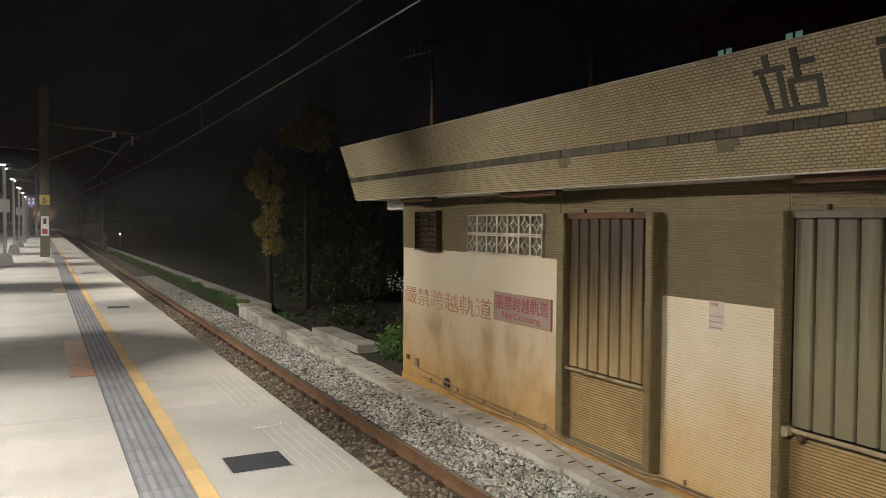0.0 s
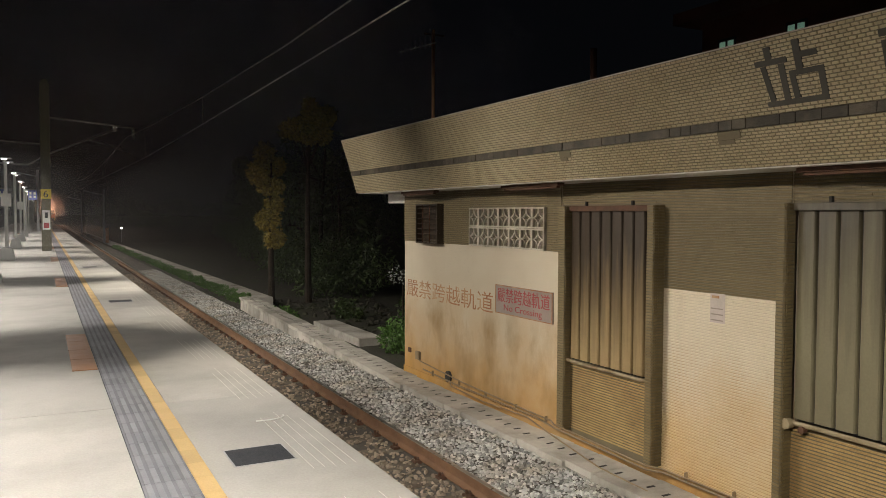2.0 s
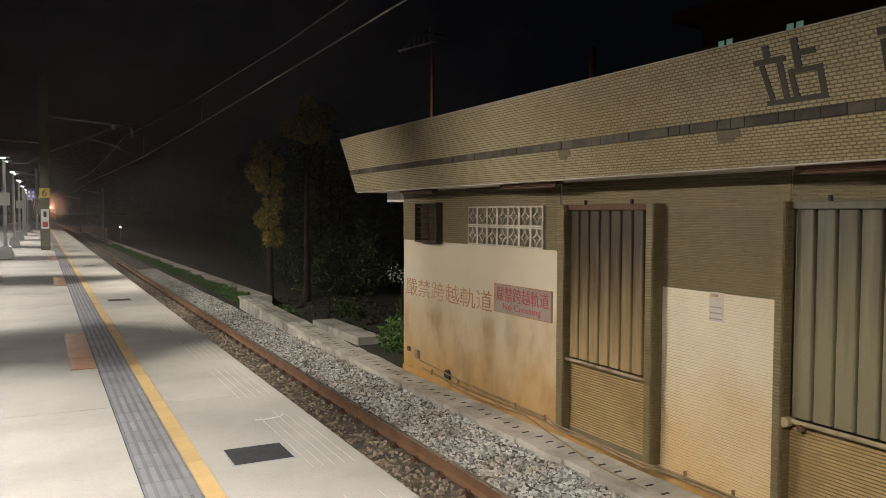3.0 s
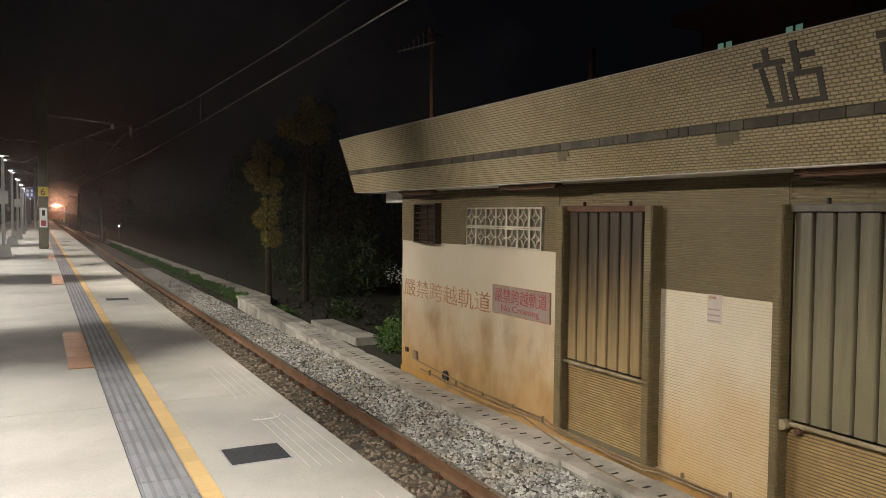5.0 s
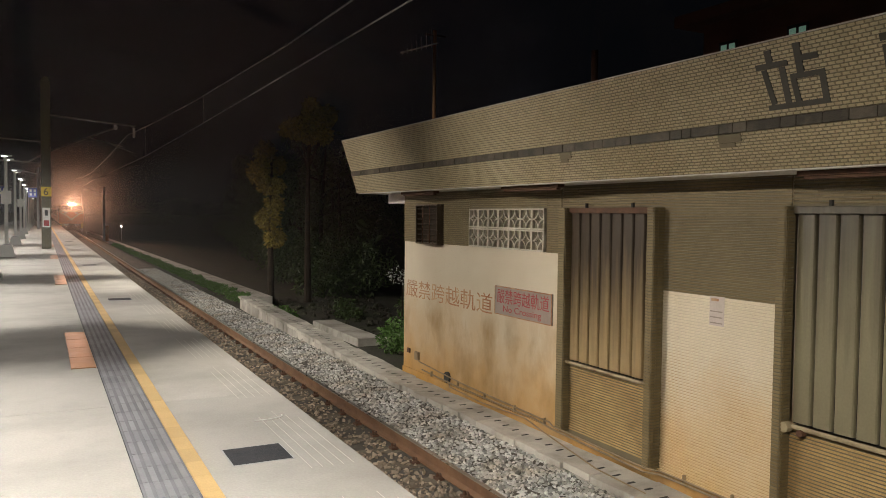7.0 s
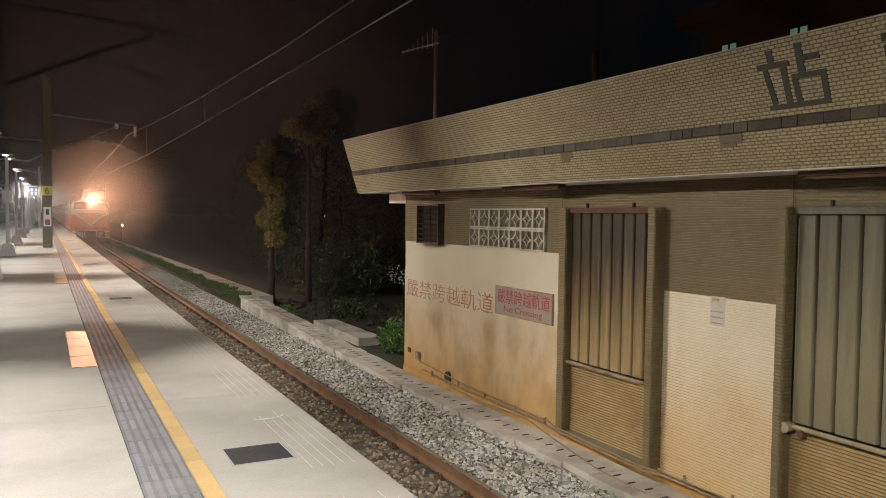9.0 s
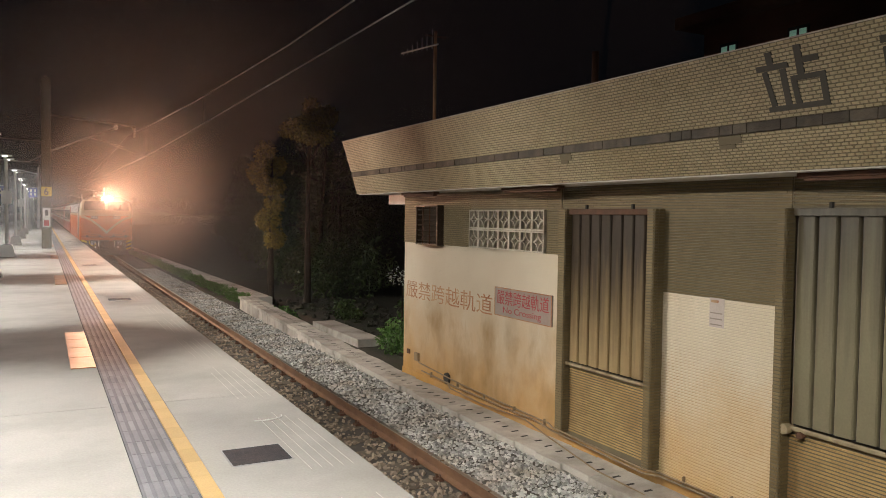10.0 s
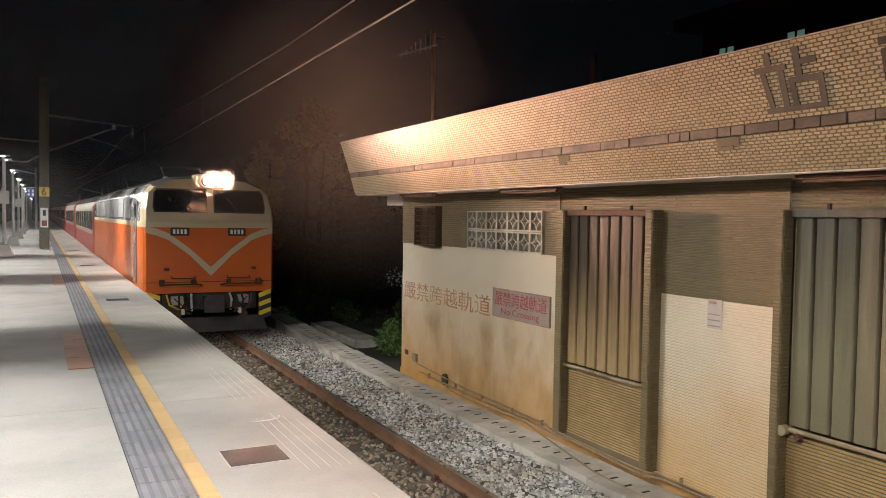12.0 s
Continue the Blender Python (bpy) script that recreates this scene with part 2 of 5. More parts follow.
PAPER = paint("faded paper", (0.58, 0.50, 0.46), (0.52, 0.45, 0.41), 0.6, 9, 60, 0.03)
# light-scattering sheets, for haze and for the glare of the headlight
GLARE = smoke("wide glare sheet", 0.45)
HAZE = smoke("faint haze", 0.36)
VEIL = smoke("sparse glare sheet", 0.10)
MIST_GLARE = smoke("thin mist and glare", 0.16)
THIN = smoke("thinnest mist and glare", 0.05)
LENS = glow("lamp lens", (1.0, 0.96, 0.88), 14.0)
HEAD_GLOW = glow("headlight bulb", (1.0, 0.48, 0.27), HEADLIGHT)
ROOM_GLOW = glow("lit window pane", (0.45, 0.78, 0.60), 0.13)
DIM_GLOW = glow("far white lamp", (1.0, 0.9, 0.75), 14.0)


# ---------------------------------------------------------------- mesh helpers
def mesh_of(name, verts, faces, mats, index=None, smooth=False):
    me = bpy.data.meshes.new(name)
    me.from_pydata([tuple(v) for v in verts], [], [tuple(f) for f in faces])
    for m in mats if isinstance(mats, (list, tuple)) else [mats]:
        me.materials.append(m)
    if index is not None:
        me.polygons.foreach_set("material_index", list(index))
    if smooth:
        me.polygons.foreach_set("use_smooth", [True] * len(me.polygons))
    me.update()
    return me


def part(name, data, material, parent, label="", smooth=False):
    """One mesh object under a thing or a part; data is a bmesh, or a ready mesh."""
    if isinstance(data, bmesh.types.BMesh):
        me = bpy.data.meshes.new(name)
        data.to_mesh(me)
        data.free()
        me.materials.append(material)
        if smooth:
            me.polygons.foreach_set("use_smooth", [True] * len(me.polygons))
    else:
        me = data
    ob = new(name, me)
    ob.parent = parent
    if label:
        tagged(ob, label)
    return ob


def thing(name, label, category, group="", kind="", at=None):
    ob = new(name)
    ob.empty_display_size = 0.1
    if at is not None:
        ob.matrix_basis = at
    return tagged(ob, label, category, group, kind)


def solo(name, data, material, label, category="", group="", kind="", smooth=False):
    return tagged(part(name, data, material, None, "", smooth), label, category, group, kind)


def box(bm, x0, x1, y0, y1, z0, z1, bevel=0.0):
    v = [bm.verts.new((x, y, z)) for x in (x0, x1) for y in (y0, y1) for z in (z0, z1)]
    fs = [bm.faces.new([v[i] for i in f]) for f in ((0, 1, 3, 2), (4, 6, 7, 5), (0, 4, 5, 1), (2, 3, 7, 6), (0, 2, 6, 4), (1, 5, 7, 3))]
    if bevel:
        es = list({e for f in fs for e in f.edges})
        bmesh.ops.bevel(bm, geom=es, offset=bevel, segments=2, affect="EDGES", profile=0.5)
    return bm


def boxes(*dims, bevel=0.0):
    bm = bmesh.new()
    for d in dims:
        box(bm, *d, bevel=bevel)
    return bm


def tube(bm, a, b, r, seg=10, r2=None):
    a, b = Vector(a), Vector(b)
    m = Matrix.Translation((a + b) / 2) @ (b - a).to_track_quat("Z", "Y").to_matrix().to_4x4()
    bmesh.ops.create_cone(bm, cap_ends=True, segments=seg, radius1=r, radius2=r if r2 is None else r2, depth=(b - a).length, matrix=m)
    return bm


def tubes(points, r, seg=8):
    """A bent pipe through the points, as one bmesh."""
    bm = bmesh.new()
    pts = [Vector(p) for p in points]
    last = None
    ref = Vector((0.31, 0.17, 0.93)).normalized()
    for i, p in enumerate(pts):
        d = (pts[min(i + 1, len(pts) - 1)] - pts[max(i - 1, 0)]).normalized()
        u = d.cross(ref).normalized()
        v = u.cross(d)
        ring = [bm.verts.new(p + (u * math.cos(6.28319 * k / seg) + v * math.sin(6.28319 * k / seg)) * r) for k in range(seg)]
        if last:
            for k in range(seg):
                bm.faces.new((last[k], last[(k + 1) % seg], ring[(k + 1) % seg], ring[k]))
        else:
            bm.faces.new(ring)
        last = ring
    bm.faces.new(last)
    bmesh.ops.recalc_face_normals(bm, faces=bm.faces)
    return bm


def prism(outline, y0, y1):
    """An (x, z) outline drawn out along y."""
    bm = bmesh.new()
    a = [bm.verts.new((x, y0, z)) for x, z in outline]
    b = [bm.verts.new((x, y1, z)) for x, z in outline]
    n = len(outline)
    bm.faces.new(a)
    bm.faces.new(b[::-1])
    for i in range(n):
        bm.faces.new((a[i], b[i], b[(i + 1) % n], a[(i + 1) % n]))
    bmesh.ops.recalc_face_normals(bm, faces=bm.faces)
    return bm


def stones(name, count, x0, x1, y0, y1, height, size, mat, seed):
    """Crushed stones, each a small crooked lump, as one mesh."""
    rng = np.random.default_rng(seed)
    t = (1 + 5 ** 0.5) / 2
    base = np.array([(-1, t, 0), (1, t, 0), (-1, -t, 0), (1, -t, 0), (0, -1, t), (0, 1, t), (0, -1, -t), (0, 1, -t), (t, 0, -1), (t, 0, 1), (-t, 0, -1), (-t, 0, 1)]) / 1.9
    tri = np.array([(0, 11, 5), (0, 5, 1), (0, 1, 7), (0, 7, 10), (0, 10, 11), (1, 5, 9), (5, 11, 4), (11, 10, 2), (10, 7, 6), (7, 1, 8), (3, 9, 4), (3, 4, 2), (3, 2, 6), (3, 6, 8), (3, 8, 9), (4, 9, 5), (2, 4, 11), (6, 2, 10), (8, 6, 7), (9, 8, 1)])
    vs, fs = [], []
    for i in range(count):
        s = size * rng.uniform(0.55, 1.25)
        v = base * rng.uniform(0.45, 1.25, (12, 1)) * np.array([1.0, rng.uniform(0.6, 1.1), rng.uniform(0.5, 0.9)]) * s
        a, b = rng.uniform(0, 6.28, 2)
        rz = np.array([[math.cos(a), -math.sin(a), 0], [math.sin(a), math.cos(a), 0], [0, 0, 1]])
        rx = np.array([[1, 0, 0], [0, math.cos(b), -math.sin(b)], [0, math.sin(b), math.cos(b)]])
        x = rng.uniform(x0, x1)
        y = y0 + (y1 - y0) * rng.uniform(0, 1) ** 1.5
        vs.append(v @ rx.T @ rz.T + (x, y, height(x, y) + rng.uniform(-0.3, 0.5) * s))
        fs.append(tri + 12 * i)
    return mesh_of(name, np.concatenate(vs), np.concatenate(fs), mat)


def leaves(name, centres, count, size, mat, seed, droop=0.4, flat=1.0):
    """Small folded leaves strewn through ellipsoids (x, y, z, rx, ry, rz), as one mesh."""
    rng = np.random.default_rng(seed)
    vs, fs = [], []
    w = np.array([c[3] * c[4] * c[5] for c in centres]) ** 0.6
    pick = rng.choice(len(centres), count, p=w / w.sum())
    for i in range(count):
        cx, cy, cz, rx, ry, rz = centres[pick[i]]
        d = rng.normal(size=3)
        d *= rng.uniform(0.25, 1.0) ** 0.5 / np.linalg.norm(d)
        p = np.array((cx, cy, cz)) + d * (rx, ry, rz)
        s = size * rng.uniform(0.6, 1.3)
        u = rng.normal(size=3) + d * 0.8
        u[2] -= droop
        u /= np.linalg.norm(u)
        n = np.cross(u, rng.normal(size=3))
        n /= np.linalg.norm(n)
        k = np.cross(u, n) * 0.18 * s
        vs += [p, p + u * s * 0.5 + n * s * 0.28 * flat + k, p + u * s, p + u * s * 0.5 - n * s * 0.28 * flat + k]
        fs += [(4 * i, 4 * i + 1, 4 * i + 2), (4 * i, 4 * i + 2, 4 * i + 3)]
    return mesh_of(name, vs, fs, mat)


def tile_run(name, y0, y1, rows, foot, up, out, pitch, mat, bond=True, seed=1, skip=None, gap=0.006, thick=0.008, side=0.006):
    """Courses of tiles over a strip along y. foot: (x, z) of the strip's lower edge, up: its way up, out: its way outwards."""
    rng = np.random.default_rng(seed)
    vs, fs = [], []
    n = 0
    for r in range(rows):
        y = y0 - (pitch[0] / 2 if bond and r % 2 else 0)
        while y < y1 - 0.004:
            a, b = max(y, y0) + side / 2, min(y + pitch[0], y1) - side / 2
            y += pitch[0]
            if b - a < 0.012 or (skip and skip((a + b) / 2, r)):
                continue
            lo, hi = r * pitch[1] + gap / 2, (r + 1) * pitch[1] - gap / 2
            d = thick + rng.uniform(-0.0015, 0.002)
            tilt = rng.uniform(-0.0012, 0.0012)
            for k, (h, e) in enumerate(((-0.004, 0.0), (d, 0.0025))):
                ey = min(e, side * 0.4)
                for yy, ss in ((a + ey, lo + e), (b - ey, lo + e), (b - ey, hi - e), (a + ey, hi - e)):
                    hh = h + (tilt if k and ss > (lo + hi) / 2 else 0)
                    vs.append((foot[0] + up[0] * ss + out[0] * hh, yy, foot[1] + up[1] * ss + out[1] * hh))
            o = 8 * n
            fs += [(o + 4, o + 7, o + 6, o + 5), (o, o + 4, o + 5, o + 1), (o + 1, o + 5, o + 6, o + 2), (o + 2, o + 6, o + 7, o + 3), (o + 3, o + 7, o + 4, o)]
            n += 1
    return mesh_of(name, vs, fs, mat)


# ---------------------------------------------------------------- ground and track
XC, RAIL_Z, EDGE = 3.40, -1.15, 1.88
solo("ground", boxes((-600, 800, -300, 1500, -2.2, -1.46)), SOIL, "dark bare earth beside the railway line", "ground", kind="structure")
prof = [(1.7, -1.45), (1.7, -1.31), (2.6, -1.315), (4.1, -1.315), (4.5, -1.27), (5.16, -1.24), (5.3, -1.45)]
bed = prism(prof, -14, 420)
solo("track_bed", bed, BED, "grey crushed stone track bed beneath the rails", "track bed", kind="structure")


def bed_height(x, y):
    return float(np.interp(x, [1.9, 3.9, 4.1, 4.5, 5.16], [-1.31, -1.33, -1.32, -1.27, -1.24]))


tagged(new("ballast_stones", stones("ballast", 23000, 4.02, 5.16, 4.5, 42, bed_height, 0.031, STONE, 3)), "loose grey crushed stones heaped beside the rail", "ballast", kind="stuff")
tagged(new("rusty_ballast", stones("rusty ballast", 11000, 1.95, 3.87, 4.5, 40, lambda x, y: bed_height(x, y) + 0.016, 0.034, RUSTY_STONE, 4)), "rust-brown crushed stones between rail and platform", "ballast", kind="stuff")


def curve_x(y):
    return 0.0 if y < 110 else -1.5 * min(1.0, ((y - 110) / 98.0)) ** 2


def rise(y):
    return max(0.0, 0.0026 * (y - 18))


def rail(side):
    x = XC + side * 0.566
    root = thing("rail", "rust-brown steel rail with a worn shiny head", "rail", "rails of the track")
    ys = [-14, 40, 80, 110, 130, 150, 170, 190, 210, 250, 300, 420]
    for name, prof, m in (("rail_web", [(-0.065, -0.155), (0.065, -0.155), (0.065, -0.14), (0.012, -0.115), (0.010, -0.05), (0.033, -0.035), (0.033, -0.004), (-0.033, -0.004), (-0.033, -0.035), (-0.010, -0.05), (-0.012, -0.115), (-0.065, -0.14)], RAIL), ("rail_head", [(-0.026, -0.004), (0.026, -0.004), (0.022, 0.003), (-0.022, 0.003)], RAIL_TOP)):
        vs, fs, n = [], [], len(prof)
        for i, y in enumerate(ys):
            vs += [(x + curve_x(y) + p, y, RAIL_Z + rise(y) + q) for p, q in prof]
            if i:
                fs += [((i - 1) * n + k, (i - 1) * n + (k + 1) % n, i * n + (k + 1) % n, i * n + k) for k in range(n)]
        fs += [tuple(range(n)), tuple(range((len(ys) - 1) * n, len(ys) * n))[::-1]]
        part(name, mesh_of(name, vs, fs, m), m, root, "rail head polished by wheels" if name == "rail_head" else "")
    return root


for s in (-1, 1):
    rail(s)

sleeper = thing("sleeper", "weathered concrete sleeper half buried in ballast", "sleeper", "sleepers of the track", at=pose(XC, 5.0, 0))
part("beam", prism([(-1.0, -1.42), (1.0, -1.42), (0.98, -1.305), (-0.98, -1.305)], -0.12, 0.12), SLEEPER, sleeper)
for s in (-1, 1):
    for o in (-1, 1):
        bm = boxes((s * 0.566 + o * 0.10 - 0.045, s * 0.566 + o * 0.10 + 0.045, -0.06, 0.06, -1.305, -1.275), bevel=0.006)
        tube(bm, (s * 0.566 + o * 0.10, -0.045, -1.255), (s * 0.566 + o * 0.06, 0.045, -1.262), 0.012)
        tube(bm, (s * 0.566 + o * 0.11, 0.02, -1.29), (s * 0.566 + o * 0.11, 0.02, -1.235), 0.016)
        part("rail_clip", bm, RUST, sleeper, "rusty rail clip")
for k in range(1, 70):
    copy_thing(sleeper, pose(XC, 5.0 + 0.62 * k, 0))

# ---------------------------------------------------------------- platform
PL_END = 150
plat = thing("platform", "pale concrete railway platform with tactile strip and yellow line", "platform", kind="structure")
part("base", boxes((-4.2, EDGE - 0.03, -14, PL_END, -1.5, -0.075)), LID, plat)
random.seed(5)
joints = [-14.0]
while joints[-1] < PL_END:
    joints.append(joints[-1] + 5.15)
# two rows of cast slabs, either side of the strips
for a, b in zip(joints, joints[1:]):
    part("slab", boxes((-4.2, 0.492, a + 0.25 + 0.004, b + 0.25 - 0.004, -0.075, 0.0), bevel=0.003), CONCRETE, plat)
    part("edge_slab", boxes((0.912, EDGE, a + 0.25 + 0.004, b + 0.25 - 0.004, -0.16, 0.0), bevel=0.006), CONCRETE, plat)

bm = boxes((0.0, 0.298, 0.001, 0.2992, -0.07, 0.0))
base_faces = len(bm.faces)
for i in range(5):
    x = 0.033 + 0.058 * i
    box(bm, x - 0.017, x + 0.017, 0.004, 0.296, -0.002, 0.006)
bm.faces.ensure_lookup_table()
for f in bm.faces[base_faces:]:
    f.material_index = 1
me_t = bpy.data.meshes.new("tactile_tile")
bm.to_mesh(me_t), bm.free(), me_t.materials.append(GROOVE_SHADE), me_t.materials.append(TACTILE)
bm = boxes((0.0, 0.106, 0.001, 0.2985, -0.07, 0.001), bevel=0.001)
me_y = bpy.data.meshes.new("yellow_tile")
bm.to_mesh(me_y), bm.free(), me_y.materials.append(YELLOW)
for i in range(210):
    y = 0.9 + 0.3 * i
    for me, x in ((me_t, 0.497), (me_y, 0.802)):
        ob = new("tactile_tile" if x < 0.6 else "yellow_tile", me)
        ob.location, ob.parent = (x, y, 0), plat
for name, x0, x1, m in (("tactile_strip", 0.497, 0.791, TACTILE), ("yellow_line", 0.802, 0.906, YELLOW)):
    bm = bmesh.new()
    y = 63.9
    while y < PL_END:
        box(bm, x0, x1, y, y + 0.594, -0.07, 0.001)
        y += 0.6
    y = -14
    while y < 0.9:
        box(bm, x0, x1, y, y + 0.592, -0.07, 0.001)
        y += 0.6
    tagged(part(name, bm, m, plat), kind="stuff")

LAMP_Y = [10.4 + 10.25 * k for k in range(-2, 13)]
for i, y in enumerate(LAMP_Y[1:]):
    for x in (0.25, -1.75):
        for k in range(4):
            part("orange_paver", boxes((x, x + 0.235, y - 1.75 + 0.66 * k, y - 1.75 + 0.66 * k + 0.65, 0.0, 0.008)), ORANGE_TILE, plat)
# grooves cut near the edge, and drain covers
for k in range(9):
    y = 2.6 + 2.05 * k
    for j in range(5):
        part("groove_line", boxes((1.50 + 0.07 * j, 1.504 + 0.07 * j, y, y + 1.5 - 0.14 * ((j + k) % 3), 0.0, 0.0015)), GROOVE, plat)
for k in range(14):
    y = 4.89 + 10.25 * k
    lid = thing("drain_cover", "dark square iron cover set flush in the platform", "drain cover", "covers along the platform edge", at=pose(1.06, y, 0))
    part("plate", boxes((0.008, 0.392, 0.008, 0.364, 0.0, 0.005), bevel=0.002), IRON_LID, lid)
    bm = boxes((0, 0.4, 0, 0.008, 0.0, 0.004), (0, 0.4, 0.364, 0.372, 0.0, 0.004), (0, 0.008, 0.008, 0.364, 0.0, 0.004), (0.392, 0.4, 0.008, 0.364, 0.0, 0.004))
    part("rim", bm, BARE_STEEL, lid)
strap = thing("cable_loop", "bent pale strap lying on the platform", "strap")
part("strap", tubes([(1.52 + 0.16 * math.cos(a), 5.98 + 0.09 * math.sin(a), 0.009) for a in np.linspace(4.2, 6.4, 9)], 0.005, 6), WHITE_PAINT, strap)

# ---------------------------------------------------------------- platform lamps
lamp = thing("platform_lamp", "white platform lamp post with two lit heads on a concrete foot", "lamp post", "lamps along the platform", at=pose(-1.10, LAMP_Y[0], 0))
bm = prism([(-0.27, 0.0), (0.27, 0.0), (0.17, 0.42), (-0.17, 0.42)], -0.25, 0.25)
part("foot", bm, WHITE_PAINT, lamp)
part("flange", boxes((-0.13, 0.13, -0.13, 0.13, 0.42, 0.445), bevel=0.005), BARE_STEEL, lamp)
part("post", tube(bmesh.new(), (0, 0, 0.44), (0, 0, 3.42), 0.062, 16, 0.05), WHITE_PAINT, lamp, smooth=False)
for s in (-1, 1):
    part("arm", tube(bmesh.new(), (0, 0, 3.40), (0, s * 0.92, 3.44), 0.028, 10), WHITE_PAINT, lamp)
    head = part("lamp_head", boxes((-0.12, 0.22, s * 1.0 - 0.10, s * 1.0 + 0.10, 3.44, 3.48), bevel=0.008), BARE_STEEL, lamp)
    part("lens", boxes((-0.08, 0.08, s * 1.04 - 0.04, s * 1.04 + 0.04, 3.415, 3.439)), LENS, head)
for y in LAMP_Y[1:]:
    cp = copy_thing(lamp, pose(-1.10, y, 0))
    if y in (LAMP_Y[4], LAMP_Y[6]):
        part("sign_plate", boxes((-0.16, 0.16, -0.085, -0.06, 1.85, 2.30)), WHITE_PAINT, cp, "plain white plate")
for y in LAMP_Y[:9]:
    for s in (-1, 1):
        la = bpy.data.lights.new("platform_light", "AREA")
        la.shape, la.size, la.size_y, la.energy, la.color = "RECTANGLE", 0.16, 0.07, LAMP_WATTS * (1.40 if y < 5 else (0.54 if y < 15 else 0.46)), LAMP_COLOUR
        la.spread = radians(92)
        lo = new("platform_light", la)
        p = Vector((-1.13, y + s * 1.04, 3.410))
        # each head leans away from its post, which leaves a dark band across the platform at the post
        lo.matrix_basis = look(p, p + Vector((0.05, s * 0.70, -0.70)))
        # the lens of the same head throws part of its light across the track
        lb = bpy.data.lights.new("throw_light", "AREA")
        lb.shape, lb.size, lb.size_y, lb.energy, lb.color, lb.spread = "RECTANGLE", 0.08, 0.08, THROW_WATTS * (0.36 if 9 < y < 12 else (0.36 if -2 < y < 2 else (0.38 if y < 25 else 0.24))), THROW_COLOUR, radians(70)
        lo = new("throw_light", lb)
        p = Vector((-0.90, y + s * 1.0, 3.40))
        lo.matrix_basis = look(p, p + Vector((5.2, s * 1.9, -2.8 if 9 < y < 12 else -3.8)))

# ---------------------------------------------------------------- cable trough beside the track
def trough_x(y):
    return float(np.interp(y, [-5, 12, 15, 25], [5.16, 5.16, 5.22, 5.62]))


def trough_z(y):
    return float(np.interp(y, [-5, 12, 25], [-1.15, -1.15, -1.06]))


trough = thing("cable_trough", "grey concrete cable trough with loose slotted lids along the building", "cable trough", kind="structure")
random.seed(8)
bm = boxes((0.0, 0.525, 0.004, 0.486, -0.075, 0.0), bevel=0.005)
me_l = bpy.data.meshes.new("trough_lid")
bm.to_mesh(me_l), bm.free(), me_l.materials.append(LID)
me_s = bpy.data.meshes.new("lid_slot")
bm = boxes((0.20, 0.30, 0.105, 0.140, -0.002, 0.0025), (0.22, 0.32, 0.35, 0.385, -0.002, 0.0025))
bm.to_mesh(me_s), bm.free(), me_s.materials.append(DARK)
for i in range(48):
    y = 1.6 + 0.49 * i
    ob = new("trough_lid", me_l)
    ob.parent = trough
    ob.matrix_basis = pose(trough_x(y) + random.uniform(-0.02, 0.02), y, trough_z(y) + random.uniform(-0.008, 0.010), random.uniform(-0.8, 0.8), random.uniform(-1.0, 1.0), random.uniform(-1.5, 1.5) - (2.2 if y > 14 else 0))
    sl = new("lid_slot", me_s)
    sl.parent = ob
    sid = boxes((0.03, 0.47, 0.0, 0.47 if i % 5 else 0.41, -0.40, -0.078), bevel=0.006)
    b = part("trough_block", sid, LID, trough)
    b.matrix_basis = pose(trough_x(y), y, trough_z(y), 0, 0, -2.2 if y > 14 else 0)
slab = thing("concrete_slab", "pale flat concrete slab bridging a ditch", "slab", at=pose(6.50, 16.75, -1.27))
part("slab", boxes((0.0, 0.62, 0, 3.4, -0.20, 0.0), bevel=0.015), LID, slab)
part("loose_lid", boxes((0.66, 0.98, 0.4, 0.9, -0.20, -0.10), bevel=0.01), LID, slab)
bank = thing("low_wall", "low pale concrete retaining wall beyond the trough", "low wall", kind="structure")
bm = bmesh.new()
ys = np.linspace(25.2, 120, 14)
for a, b in zip(ys, ys[1:]):
    vs = [bm.verts.new(p) for y in (a, b) for p in ((6.15 - 0.006 * (y - 25), y, -1.5), (6.15 - 0.006 * (y - 25), y, -1.12), (6.75 - 0.009 * (y - 25), y, -1.12), (6.75 - 0.009 * (y - 25), y, -1.5))]
    for f in ((0, 1, 5, 4), (1, 2, 6, 5), (2, 3, 7, 6)) + (((0, 3, 2, 1),) if a == ys[0] else ()):
        bm.faces.new([vs[i] for i in f])
bmesh.ops.recalc_face_normals(bm, faces=bm.faces)
part("coping", bm, LID, bank)

# ---------------------------------------------------------------- station building
WX = 5.70
Y_END, Y_NEAR = 12.45, -5.0
hall = thing("station_building", "low cream-tiled station building with leaning parapet and shuttered bays", "building")
part("wall", boxes((WX, WX + 0.2, 7.80, Y_END, -1.40, 2.0)), WHITE_WALL, hall, "white painted wall stained orange near the ground")
part("wall", boxes((WX, WX + 0.2, 4.50, 6.06, -1.40, 2.0)), WHITE_WALL, hall, "white painted wall stained orange near the ground")
part("wall", boxes((WX + 0.015, WX + 0.2, 6.06, 7.80, -1.40, -0.17)), GROUT, hall)
part("wall", boxes((WX + 0.015, WX + 0.2, 6.06, 7.80, 1.70, 2.0)), GROUT, hall)
part("wall", boxes((WX + 0.015, WX + 0.2, Y_NEAR, 4.50, -1.40, -0.17)), GROUT, hall)
part("wall", boxes((WX + 0.015, WX + 0.2, Y_NEAR, 4.50, 1.70, 2.0)), GROUT, hall)
part("wall", boxes((WX + 0.015, WX + 0.2, Y_NEAR, 2.45, -0.17, 1.70)), GROUT, hall)
